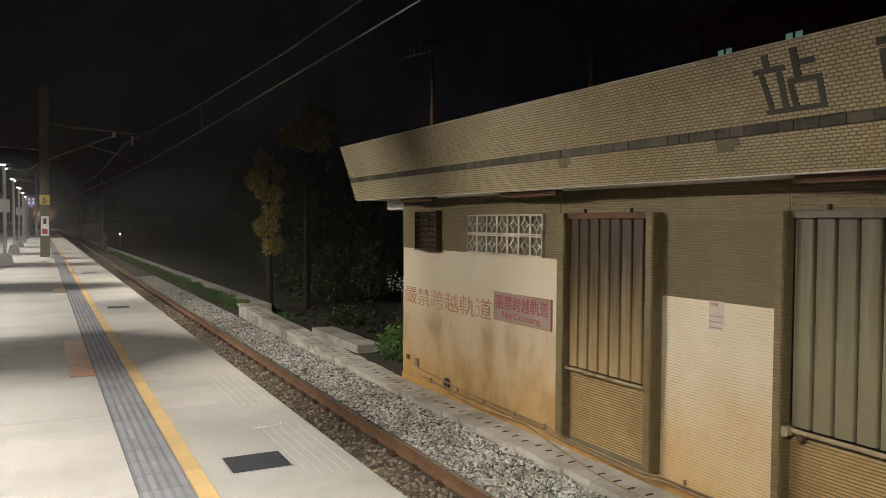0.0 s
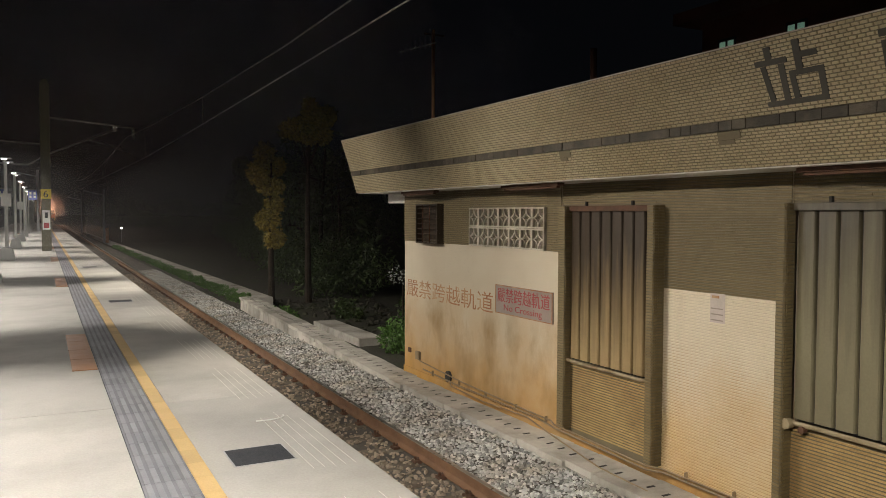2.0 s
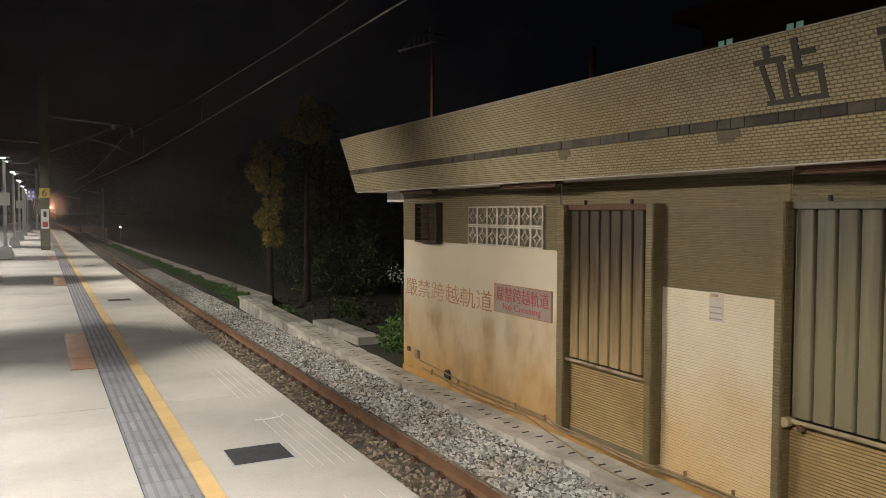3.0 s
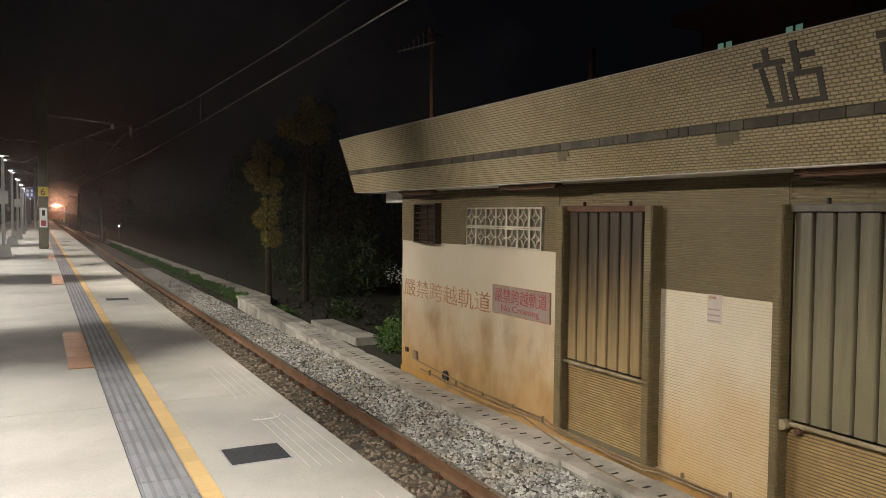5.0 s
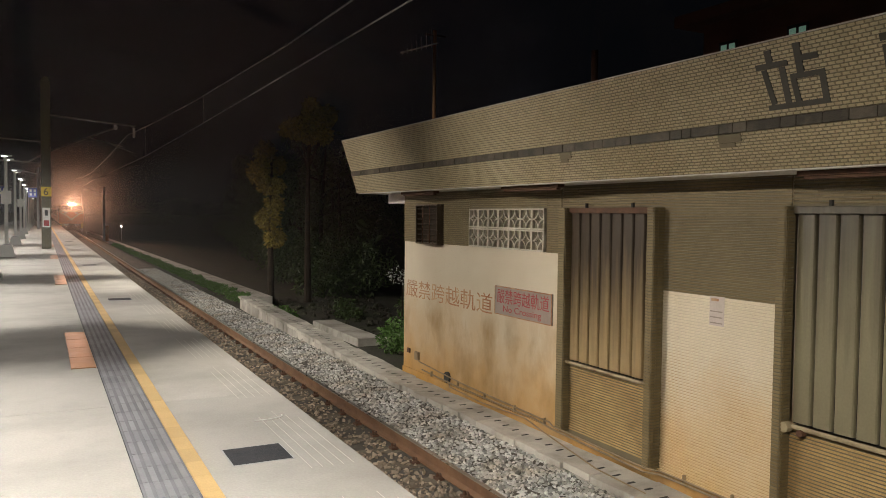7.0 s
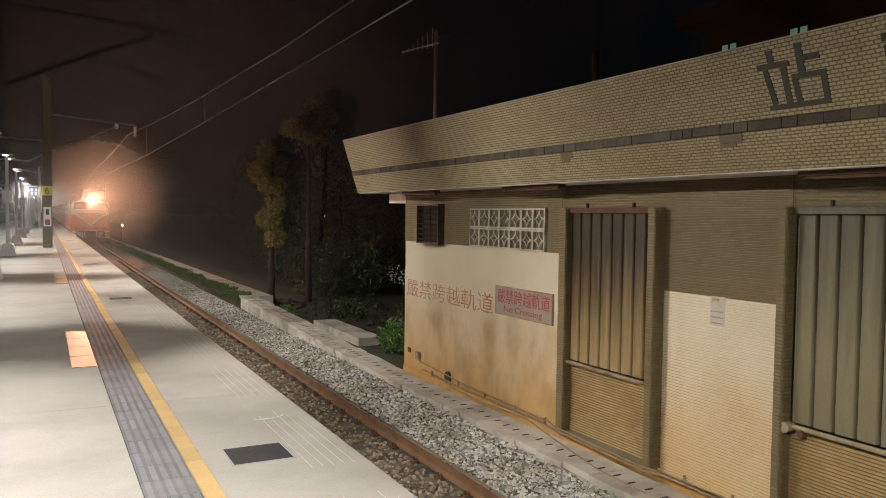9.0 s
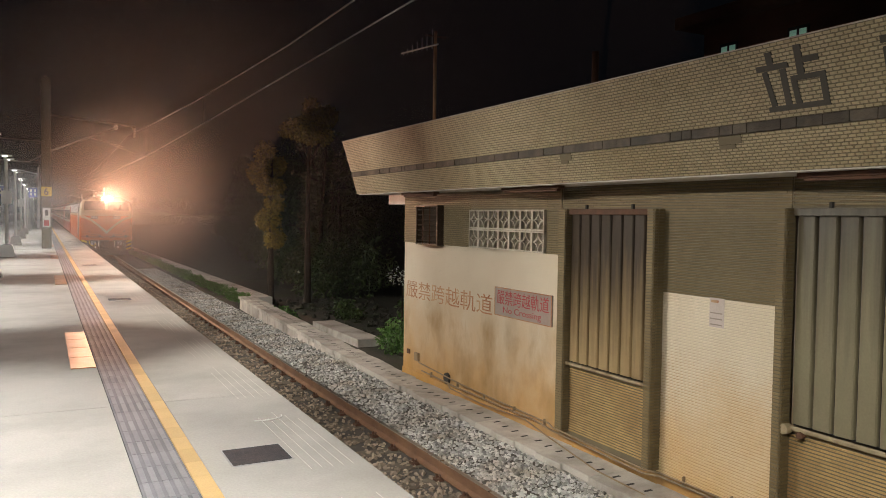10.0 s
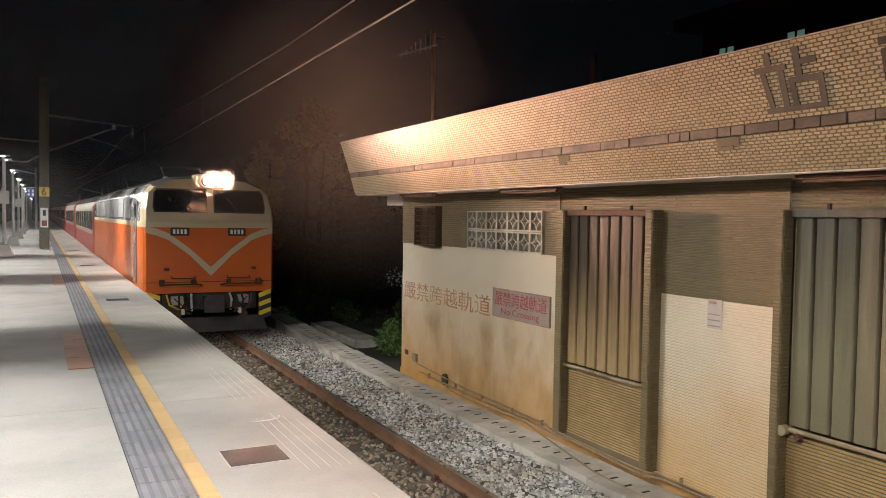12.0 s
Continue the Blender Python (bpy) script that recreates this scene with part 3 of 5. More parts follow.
part("end_wall", boxes((WX + 0.2, 11.5, Y_END - 0.2, Y_END, -1.40, 2.0)), WHITE_WALL, hall)
part("end_wall", boxes((WX + 0.2, 11.5, Y_NEAR, Y_NEAR + 0.2, -1.40, 2.0)), WHITE_WALL, hall)
part("back_wall", boxes((11.5, 11.7, Y_NEAR, Y_END, -1.40, 2.0)), WHITE_WALL, hall)
part("roof", boxes((5.16, 11.9, Y_NEAR - 0.5, 13.36, 2.0, 2.16)), ROOF, hall)
part("base_kerb", boxes((WX - 0.025, WX, Y_NEAR, Y_END, -1.40, -1.05), bevel=0.008), WHITE_WALL, hall)
part("soffit", boxes((5.165, WX - 0.012, Y_NEAR - 0.4, 13.34, 1.99, 2.0)), WHITE_PAINT, hall, "pale plastered underside of the eave")
part("beam", boxes((5.74, 6.05, Y_END, 13.30, 1.82, 2.0), bevel=0.01), WHITE_PAINT, hall, "white painted eave beam")

# leaning parapet: lower band, dark strip, upper band
LOW, MID, MID2, TOP = (5.15, 2.00), (5.055, 2.31), (5.03, 2.395), (4.85, 2.94)
F_Y0, F_Y1 = Y_NEAR - 0.5, 13.38


def away(p, q, d):
    u = Vector((q[0] - p[0], q[1] - p[1])).normalized()
    return (-u.y * d, u.x * d), (u.x, u.y), (Vector(q) - Vector(p)).length


out_l, up_l, len_l = away(LOW, MID, 1.0)
out_u, up_u, len_u = away(MID2, TOP, 1.0)
fascia = part("parapet", prism([LOW, MID, (MID[0] + 0.015, MID[1]), (MID2[0] + 0.015, MID2[1]), MID2, TOP, (TOP[0] + 0.16, TOP[1]), (5.22, 2.16), (5.22, 2.0)], F_Y0, F_Y1), GROUT, hall, "leaning parapet clad in small cream tiles")
TU = (0.0630, len_u / 20.0)
NT = 14
tagged(part("lower_tiles", tile_run("lower tiles", F_Y0, F_Y1, 12, LOW, up_l, out_l, (0.0630, len_l / 12.0), CREAM_TILE, seed=2, gap=0.005), CREAM_TILE, fascia), kind="stuff")
tagged(part("upper_tiles", tile_run("upper tiles", 3.10 + NT * TU[0], F_Y1, 20, MID2, up_u, out_u, TU, CREAM_TILE, seed=3, skip=lambda y, r: r % 2 and y < 3.10 + (NT + 0.45) * TU[0], gap=0.005), CREAM_TILE, fascia), kind="stuff")
tagged(part("upper_tiles", tile_run("upper tiles", F_Y0, 3.10, 20, MID2, up_u, out_u, TU, CREAM_TILE, seed=4, gap=0.005), CREAM_TILE, fascia), kind="stuff")
one = [tile_run("tile", 0, TU[0], 1, (0, 0), up_u, out_u, TU, CREAM_TILE, seed=20 + k, gap=0.005) for k in range(4)]
for r in range(20):
    for c in range(-1, NT + 1):
        y = 3.10 + (c + (0.5 if r % 2 else 0)) * TU[0]
        if 3.10 <= y and y + TU[0] <= 3.10 + (NT + 0.6) * TU[0]:
            ob = new("tile", one[(r * 7 + c) % 4])
            ob.location, ob.parent = (MID2[0] + up_u[0] * r * TU[1], y, MID2[1] + up_u[1] * r * TU[1]), fascia
random.seed(12)
y = F_Y0
while y < F_Y1:
    w = random.choice((0.11, 0.14, 0.21, 0.22, 0.32))
    w = min(w, F_Y1 - y)
    d = random.uniform(-0.004, 0.006)
    part("strip_stone", boxes((MID[0] - 0.022 - d, MID[0] + 0.03, y + 0.003, y + w - 0.003, MID[1] + 0.003, MID2[1] - 0.003), bevel=0.003), STRIP, fascia)
    y += w
for y, w in ((6.88, 0.20), (4.62, 0.24)):
    bm = boxes((-0.004, 0.013, -w / 2, w / 2, -0.075, -0.004), (-0.004, 0.012, -w / 2 + 0.07, w / 2, -0.115, -0.075), bevel=0.003)
    ob = part("mortar_patch", bm, GROUT, fascia, "grey patch where tiles have fallen")
    ob.matrix_basis = pose(MID[0] - 0.010, y, MID[1], 0, -17, 0)
part("coping", prism([(TOP[0] - 0.012, TOP[1]), (TOP[0] + 0.17, TOP[1]), (TOP[0] + 0.17, TOP[1] + 0.008), (TOP[0] - 0.014, TOP[1] + 0.008)], F_Y0, F_Y1), LID, hall)


def stroke(bm, pts, w, y0, width, s0, height):
    """A flat bar of letter tiles on the upper band: pts in letter units, u from the far edge, v up."""
    for (u0, v0), (u1, v1) in zip(pts, pts[1:]):
        d = Vector((u1 - u0, v1 - v0)).normalized()
        n = Vector((-d.y, d.x)) * w / 2
        quad = [(u0 + n.x, v0 + n.y), (u0 - n.x, v0 - n.y), (u1 - n.x, v1 - n.y), (u1 + n.x, v1 + n.y)]
        lo, hi = [], []
        for u, v in quad:
            yy, s = y0 - u * width, s0 + v * height
            for h, lst in ((0.0, lo), (0.0125, hi)):
                lst.append(bm.verts.new((MID2[0] + up_u[0] * s + out_u[0] * h, yy, MID2[1] + up_u[1] * s + out_u[1] * h)))
        bm.faces.new(hi), bm.faces.new(lo)
        for i in range(4):
            bm.faces.new((lo[i], lo[(i + 1) % 4], hi[(i + 1) % 4], hi[i]))


bm = bmesh.new()
for pts, w in ((((0.22, 1.0), (0.23, 0.77)), 0.10), (((0.0, 0.745), (0.49, 0.745)), 0.095), (((0.12, 0.69), (0.19, 0.09)), 0.085), (((0.40, 0.69), (0.41, 0.09)), 0.095), (((0.09, 0.045), (0.555, 0.045)), 0.09), (((0.66, 1.03), (0.66, 0.50)), 0.10), (((0.71, 0.775), (0.94, 0.775)), 0.095), (((0.50, 0.505), (1.0, 0.505)), 0.09), (((0.54, 0.46), (0.56, 0.09)), 0.085), (((0.955, 0.46), (0.955, 0.09)), 0.09), (((0.54, 0.045), (1.0, 0.045)), 0.09)):
    stroke(bm, pts, w, 4.235, 0.575, 0.055, 0.455)
bmesh.ops.recalc_face_normals(bm, faces=bm.faces)
part("letter", bm, DARK_TILE, hall, "dark tile character on the parapet")
bm = bmesh.new()
for pts, w in ((((0.0, 0.84), (0.9, 0.84)), 0.11), (((0.13, 0.73), (0.13, 0.28)), 0.22), (((0.28, 0.66), (0.9, 0.66)), 0.09), (((0.28, 0.34), (0.9, 0.34)), 0.09), (((0.08, 0.175), (0.9, 0.175)), 0.11)):
    stroke(bm, pts, w, 3.235, 0.55, 0.055, 0.455)
bmesh.ops.recalc_face_normals(bm, faces=bm.faces)
part("letter", bm, DARK_TILE, hall, "dark tile character on the parapet")

# tiled fields of the wall
WP = (0.095, 0.030)


def field(name, y0, y1, z0, z1, mat, seed, x=WX, bond=True, gap=0.0105):
    rows = max(1, round((z1 - z0) / WP[1]))
    tagged(part(name, tile_run(name, y0, y1, rows, (x, z0), (0, 1), (-1, 0), (WP[0], (z1 - z0) / rows), mat, bond=bond, seed=seed, gap=gap, side=0.0012), mat, hall), kind="stuff")


part("tile_bed", boxes((WX - 0.006, WX, 7.80, Y_END, 1.155, 2.0)), GROUT, hall)
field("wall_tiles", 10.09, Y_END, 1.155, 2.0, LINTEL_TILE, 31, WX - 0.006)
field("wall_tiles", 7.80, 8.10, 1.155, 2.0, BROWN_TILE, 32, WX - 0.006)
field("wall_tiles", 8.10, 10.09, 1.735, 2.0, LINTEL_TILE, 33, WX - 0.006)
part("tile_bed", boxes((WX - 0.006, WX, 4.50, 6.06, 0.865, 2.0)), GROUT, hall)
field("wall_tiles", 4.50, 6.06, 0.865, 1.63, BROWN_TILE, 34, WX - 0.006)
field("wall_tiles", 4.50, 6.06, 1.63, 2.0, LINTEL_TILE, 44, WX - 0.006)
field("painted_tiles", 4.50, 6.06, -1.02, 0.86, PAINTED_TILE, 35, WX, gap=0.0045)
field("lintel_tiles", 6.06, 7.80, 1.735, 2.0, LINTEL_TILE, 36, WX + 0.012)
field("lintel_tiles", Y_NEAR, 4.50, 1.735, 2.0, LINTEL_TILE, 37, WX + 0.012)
field("dado_tiles", 6.06, 7.79, -0.99, -0.18, OCHRE_TILE, 38, WX + 0.015)
field("dado_tiles", 2.5, 4.48, -0.99, -0.18, OCHRE_TILE, 39, WX + 0.015)
for y0, y1, dp in ((7.60, 7.73, 0.10), (6.02, 6.12, 0.15), (4.47, 4.55, 0.12)):
    fin = part("fin", boxes((WX - dp, WX + 0.01, y0, y1, -1.0, 1.72)), GROUT, hall)
    tagged(part("fin_tiles", tile_run("fin tiles", y0, y1, 88, (WX - dp, -1.0), (0, 1), (-1, 0), (0.3, 2.72 / 88), LINTEL_TILE, bond=False, seed=40, gap=0.008), LINTEL_TILE, fin), kind="stuff")
    vs = tile_run("fin side", 0.0, dp, 88, (0, -1.0), (0, 1), (-1, 0), (0.095, 2.72 / 88), BROWN_TILE, bond=False, seed=41)
    sd = part("fin_tiles", vs, BROWN_TILE, fin)
    sd.matrix_basis = pose(WX - dp, y0, 0, 0, 0, 90) @ pose(0, -dp, 0)
    tagged(sd, kind="stuff")


def shutter(y0, y1, count, mat, label):
    root = part("shutter", boxes((WX + 0.03, WX + 0.06, y0, y1, -0.14, 1.70)), DARK, hall, label)
    w = (y1 - y0) / count
    for i in range(count):
        a, b = y0 + i * w + 0.011, y0 + (i + 1) * w - 0.011
        bm = prism([(WX + 0.03, a), (WX + 0.002, a + 0.003), (WX - 0.010, a + 0.012), (WX - 0.012, (a + b) / 2), (WX - 0.010, b - 0.012), (WX + 0.002, b - 0.003), (WX + 0.03, b)], -0.12, 1.655)
        bmesh.ops.transform(bm, matrix=Matrix(((1, 0, 0, 0), (0, 0, 1, 0), (0, 1, 0, 0), (0, 0, 0, 1))), verts=bm.verts)
        bmesh.ops.recalc_face_normals(bm, faces=bm.faces)
        part("shutter_panel", bm, mat, root)
    part("top_rail", boxes((WX - 0.05, WX + 0.03, y0, y1, 1.655, 1.72), bevel=0.005), RUST if mat is PANEL_BROWN else mat, root)
    part("bottom_rail", tube(bmesh.new(), (WX - 0.045, y0 - 0.01, -0.15), (WX - 0.045, y1 + 0.03, -0.15), 0.022), BEIGE, root)
    for y in (y0 + 0.35, y1 - 0.35):
        part("bracket", boxes((WX - 0.06, WX - 0.03, y - 0.012, y + 0.012, 1.72, 1.77)), DARK, root)
    return root


part("jamb", boxes((WX - 0.02, WX + 0.06, 7.612, 7.79, -0.14, 1.70), bevel=0.004), PANEL_BROWN, hall)
shutter(6.113, 7.609, 8, PANEL_BROWN, "closed brown ribbed steel shutter")
shutter(2.50, 4.45, 10, PANEL_GREY, "closed grey-green ribbed steel shutter")
part("rail_end", tube(bmesh.new(), (WX - 0.11, 4.44, -0.16), (WX - 0.04, 4.44, -0.16), 0.045, 12), BEIGE, hall)
part("rail_end", tube(bmesh.new(), (WX - 0.09, 4.30, -0.185), (WX - 0.04, 4.30, -0.185), 0.03, 12), RUST, hall)


def screen_block():
    h = 0.138
    bm = boxes((0, 0.07, -h, h, -h, -h + 0.022), (0, 0.07, -h, h, h - 0.022, h), (0, 0.07, -h, -h + 0.022, -h + 0.022, h - 0.022), (0, 0.07, h - 0.022, h, -h + 0.022, h - 0.022))
    for sy in (-1, 1):
        for sz in (-1, 1):
            pts = [(sy * (0.118 - 0.118 * math.sin(a)), sz * (0.118 - 0.118 * math.cos(a))) for a in np.linspace(0, math.pi / 2, 6)]
            for (a, b), (c, d) in zip(pts, pts[1:]):
                n = Vector((d - b, a - c)).normalized() * 0.009
                vs = [bm.verts.new((x, p + k * n.x, q + k * n.y)) for x in (0.006, 0.062) for p, q in ((a, b), (c, d)) for k in (-1, 1)]
                for f in ((0, 1, 3, 2), (4, 6, 7, 5), (0, 2, 6, 4), (1, 5, 7, 3)):
                    bm.faces.new([vs[i] for i in f])
    bmesh.ops.recalc_face_normals(bm, faces=bm.faces)
    return bm


grille = part("vent_grille", boxes((WX - 0.005, WX, 8.12, 10.07, 1.157, 1.72)), DARK, hall, "white ornamental concrete block vent")
me_b = bpy.data.meshes.new("screen_block")
bm = screen_block()
bm.to_mesh(me_b), bm.free(), me_b.materials.append(BLOCK_WHITE)
for i in range(7):
    for j in range(2):
        ob = new("screen_block", me_b)
        ob.parent, ob.location = grille, (WX - 0.048, 8.26 + 0.2775 * i, 1.297 + 0.28 * j)
        ob.scale = (1, 1.0, 1)

vent = part("louvre_box", boxes((WX - 0.13, WX - 0.006, 10.95, 11.74, 1.14, 1.165), (WX - 0.13, WX - 0.006, 10.95, 11.74, 1.765, 1.79), (WX - 0.13, WX - 0.006, 10.95, 10.975, 1.165, 1.765), (WX - 0.13, WX - 0.006, 11.715, 11.74, 1.165, 1.765), (WX - 0.03, WX - 0.008, 10.975, 11.715, 1.165, 1.765)), PANEL_BROWN, hall, "brown metal louvred vent box")
for k in range(7):
    b = part("slat", boxes((-0.012, 0.012, 10.975, 11.715, -0.004, 0.004)), PANEL_BROWN, vent)
    b.matrix_basis = pose(WX - 0.10, 0, 1.21 + 0.085 * k, 0, 40, 0)
for y in (11.22, 11.47):
    part("bar", boxes((WX - 0.135, WX - 0.122, y - 0.008, y + 0.008, 1.165, 1.765)), RUST, vent)
for y0, y1 in ((10.55, 11.75), (7.35, 8.60), (2.9, 4.16)):
    part("eave_fitting", boxes((5.30, 5.40, y0, y1, 1.95, 1.99), (5.32, 5.38, y0 + 0.05, y1 - 0.05, 1.925, 1.95), bevel=0.004), RUST, hall, "dark rusted fitting under the eave")


# writing on the wall
def words(text, size, squeeze, depth):
    cu = bpy.data.curves.new("words", "FONT")
    cu.body, cu.size, cu.extrude = text, size, depth
    cu.align_x, cu.align_y = "LEFT", "BOTTOM_BASELINE"
    ob = bpy.data.objects.new("words", cu)
    scene.collection.objects.link(ob)
    bpy.context.view_layer.update()
    me = bpy.data.meshes.new_from_object(ob.evaluated_get(bpy.context.evaluated_depsgraph_get()))
    bpy.data.objects.remove(ob)
    return me


def lettering(text, y_left, y_right, z0, z1, x, mat, parent, label):
    me = words(text, 1.0, 1.0, 0.002)
    co = np.empty(len(me.vertices) * 3)
    me.vertices.foreach_get("co", co)
    co = co.reshape(-1, 3)
    lo, hi = co.min(0), co.max(0)
    u = (co[:, 0] - lo[0]) / (hi[0] - lo[0])
    v = (co[:, 1] - lo[1]) / (hi[1] - lo[1])
    res = np.stack([x - co[:, 2] * 0.5, y_left + (y_right - y_left) * u, z0 + (z1 - z0) * v], 1)
    me.vertices.foreach_set("co", res.ravel())
    me.materials.clear()
    me.materials.append(mat)
    me.update()
    ob = part("lettering", me, mat, parent, label)
    return ob


lettering("嚴禁跨越軌道", 12.36, 9.42, 0.20, 0.50, WX - 0.004, FADED_RED, hall, "faded red brown hand-painted characters")
sign = thing("warning_sign", "faded grey warning board with red characters on the wall", "sign")
part("board", boxes((WX - 0.022, WX - 0.001, 7.95, 9.33, 0.235, 0.635), bevel=0.003), SIGN_GREY, sign)
part("border", boxes((WX - 0.026, WX - 0.0225, 7.95, 9.33, 0.235, 0.247), (WX - 0.026, WX - 0.0225, 7.95, 9.33, 0.623, 0.635), (WX - 0.026, WX - 0.0225, 7.95, 7.965, 0.247, 0.623), (WX - 0.026, WX - 0.0225, 9.315, 9.33, 0.247, 0.623)), FADED_RED, sign)
lettering("嚴禁跨越軌道", 9.27, 8.01, 0.40, 0.60, WX - 0.024, RED_PAINT, sign, "red characters")
lettering("No Crossing", 9.10, 8.18, 0.262, 0.375, WX - 0.024, RED_PAINT, sign, "red lettering")
notice = thing("paper_notice", "small white paper notice with a red heading on the wall", "notice")
part("sheet", boxes((WX - 0.015, WX - 0.012, 5.20, 5.38, 0.59, 0.87)), PAPER, notice)
part("heading", boxes((WX - 0.0165, WX - 0.0155, 5.27, 5.36, 0.825, 0.85)), FADED_RED, notice, "red printed heading")
for k in range(3):
    part("print_bar", boxes((WX - 0.0165, WX - 0.0155, 5.22, 5.37, 0.61 + 0.055 * k, 0.622 + 0.055 * k)), SIGN_GREY, notice)

# cables along the foot of the wall
def cable(pts, r, label):
    ob = thing("cable", label, "cable", "cables along the wall")
    part("run", tubes(pts, r, 6), CABLE, ob)


random.seed(3)
cable([(WX - 0.02, 11.86, -0.80), (WX - 0.06, 11.7, -0.86), (WX - 0.07, 10.2, -0.93), (WX - 0.07, 9.0, -0.95), (WX - 0.07, 7.9, -0.965), (WX - 0.13, 7.74, -0.97), (WX - 0.18, 6.05, -0.985), (WX - 0.10, 5.9, -0.985), (WX - 0.08, 4.7, -0.985), (WX - 0.15, 4.52, -0.99), (WX - 0.15, 2.0, -0.99)], 0.011, "brown cable clipped along the wall foot")
cable([(WX - 0.05, 11.6, -0.98), (WX - 0.08, 10.4, -1.0), (WX - 0.07, 9.2, -1.005), (WX - 0.08, 8.2, -0.995), (WX - 0.14, 7.74, -1.005), (WX - 0.19, 6.05, -1.02), (WX - 0.10, 5.9, -1.02), (WX - 0.09, 4.7, -1.02), (WX - 0.16, 4.5, -1.025), (WX - 0.16, 2.0, -1.03)], 0.013, "thicker brown cable along the wall foot")
cable([(WX - 0.01, 10.75, -0.98), (WX - 0.10, 10.5, -1.05), (WX - 0.11, 9.5, -1.07), (WX - 0.10, 8.4, -1.03), (WX - 0.26, 7.75, -1.03), (WX - 0.36, 6.6, -1.13), (WX - 0.38, 5.8, -1.14)], 0.009, "thin drooping brown cable on the trough")
for y in (11.2, 10.3, 9.5, 8.7, 8.0, 5.6, 5.0):
    part("cable_clip", boxes((WX - 0.088, WX - 0.05, y - 0.007, y + 0.007, -1.02, -0.935), bevel=0.002), CABLE, hall)
part("pipe_hole", tube(bmesh.new(), (WX - 0.035, 10.75, -0.95), (WX + 0.02, 10.75, -0.95), 0.09, 14), BLACK, hall, "dark pipe opening")
part("tap_box", boxes((WX - 0.05, WX, 11.78, 11.92, -0.86, -0.72), bevel=0.01), CABLE, hall)
part("wall_socket", boxes((WX - 0.03, WX, 12.16, 12.26, -0.79, -0.71), bevel=0.008), RUST, hall)

# aerial and pole on the roof
aerial = thing("tv_aerial", "rusty roof mast carrying a small television aerial", "aerial", at=pose(6.60, 13.15, 2.16))
part("mast", tube(bmesh.new(), (0, 0, 0), (0, 0, 2.93), 0.032, 10), MAST, aerial)
part("boom", tube(bmesh.new(), (-0.03, -0.18, 2.66), (0.0, 1.55, 2.80), 0.014, 8), BARE_STEEL, aerial)
for k in range(7):
    y = 0.12 + 0.22 * k
    part("element", tube(bmesh.new(), (-0.01, y, 2.62 + 0.081 * y), (-0.01, y, 2.98 - 0.05 * k + 0.081 * y), 0.007, 6), BARE_STEEL, aerial)
part("crosspiece", tube(bmesh.new(), (-0.2, 0, 2.84), (0.22, 0, 2.84), 0.016, 8), RUST, aerial)
stub = thing("roof_pipe", "short rusty red pipe standing on the roof", "pipe", at=pose(7.0, 8.87, 2.16))
part("pipe", tube(bmesh.new(), (0, 0, 0), (0, 0, 1.82), 0.05, 10), BRICK_DARK, stub)

# ---------------------------------------------------------------- catenary
PY = 37.6
col = thing("catenary_column", "olive steel catenary column on the platform with number plate", "column", at=pose(0.17, PY, 0))
part("shaft", boxes((-0.19, 0.19, -0.16, 0.16, 0.0, 7.2), bevel=0.03), OLIVE, col)
part("cap", boxes((-0.12, 0.12, -0.12, 0.12, 7.2, 7.36), bevel=0.02), OLIVE, col)
six = part("number_plate", boxes((-0.20, 0.20, -0.20, -0.165, 2.25, 2.66), bevel=0.01), SIGN_YELLOW, col, "yellow plate with a black number six")
me = words("6", 0.42, 1.0, 0.002)
me.materials.append(BLACK)
d = part("digit", me, BLACK, six)
d.matrix_basis = pose(-0.115, -0.205, 2.31, 90, 0, 0)
note = part("notice_plate", boxes((-0.15, 0.15, -0.19, -0.165, 0.92, 1.76)), WHITE_PAINT, col, "white notice with red print")
part("print_bar", boxes((-0.10, 0.10, -0.195, -0.191, 0.98, 1.22)), RED_PAINT, note)
part("print_bar", boxes((-0.06, 0.06, -0.195, -0.191, 1.42, 1.66)), BLACK, note)
part("top_tube", tube(bmesh.new(), (0.19, 0, 5.75), (3.62, 0, 5.48), 0.035, 8), WIRE, col)
part("strut", tube(bmesh.new(), (0.19, 0, 4.22), (2.9, 0, 5.42), 0.035, 8), WIRE, col)
part("steady_arm", tube(bmesh.new(), (1.75, 0, 4.86), (3.1, 0, 4.55), 0.022, 8), WIRE, col)
part("registration_arm", tube(bmesh.new(), (2.6, 0, 4.62), (3.5, 0, 4.30), 0.016, 8), WIRE, col)
bm = bmesh.new()
for k in range(5):
    tube(bm, (2.78, 0, 5.30 + 0.045 * k), (2.78, 0, 5.33 + 0.045 * k), 0.09 if k % 2 else 0.06, 12)
part("insulator", bm, WHITE_PAINT, col, "white porcelain insulator")
bm = bmesh.new()
for k in range(8):
    tube(bm, (3.55, 0, 4.98 + 0.055 * k), (3.55, 0, 5.02 + 0.055 * k), 0.07 if k % 2 else 0.04, 10)
part("insulator", bm, WHITE_PAINT, col, "white porcelain insulator")
part("back_arm", tubes([(-0.19, 0, 4.0), (-0.66, 0, 3.70), (-1.75, 0, 3.74)], 0.03, 8), WIRE, col)
part("back_arm", tube(bmesh.new(), (-0.19, 0, 4.6), (-2.6, 0, 4.7), 0.025, 8), WIRE, col)


def wire(pts, r, label):
    ob = thing("overhead_wire", label, "overhead wire", "wires above the track")
    part("strand", tubes(pts, r, 6), WIRE, ob)


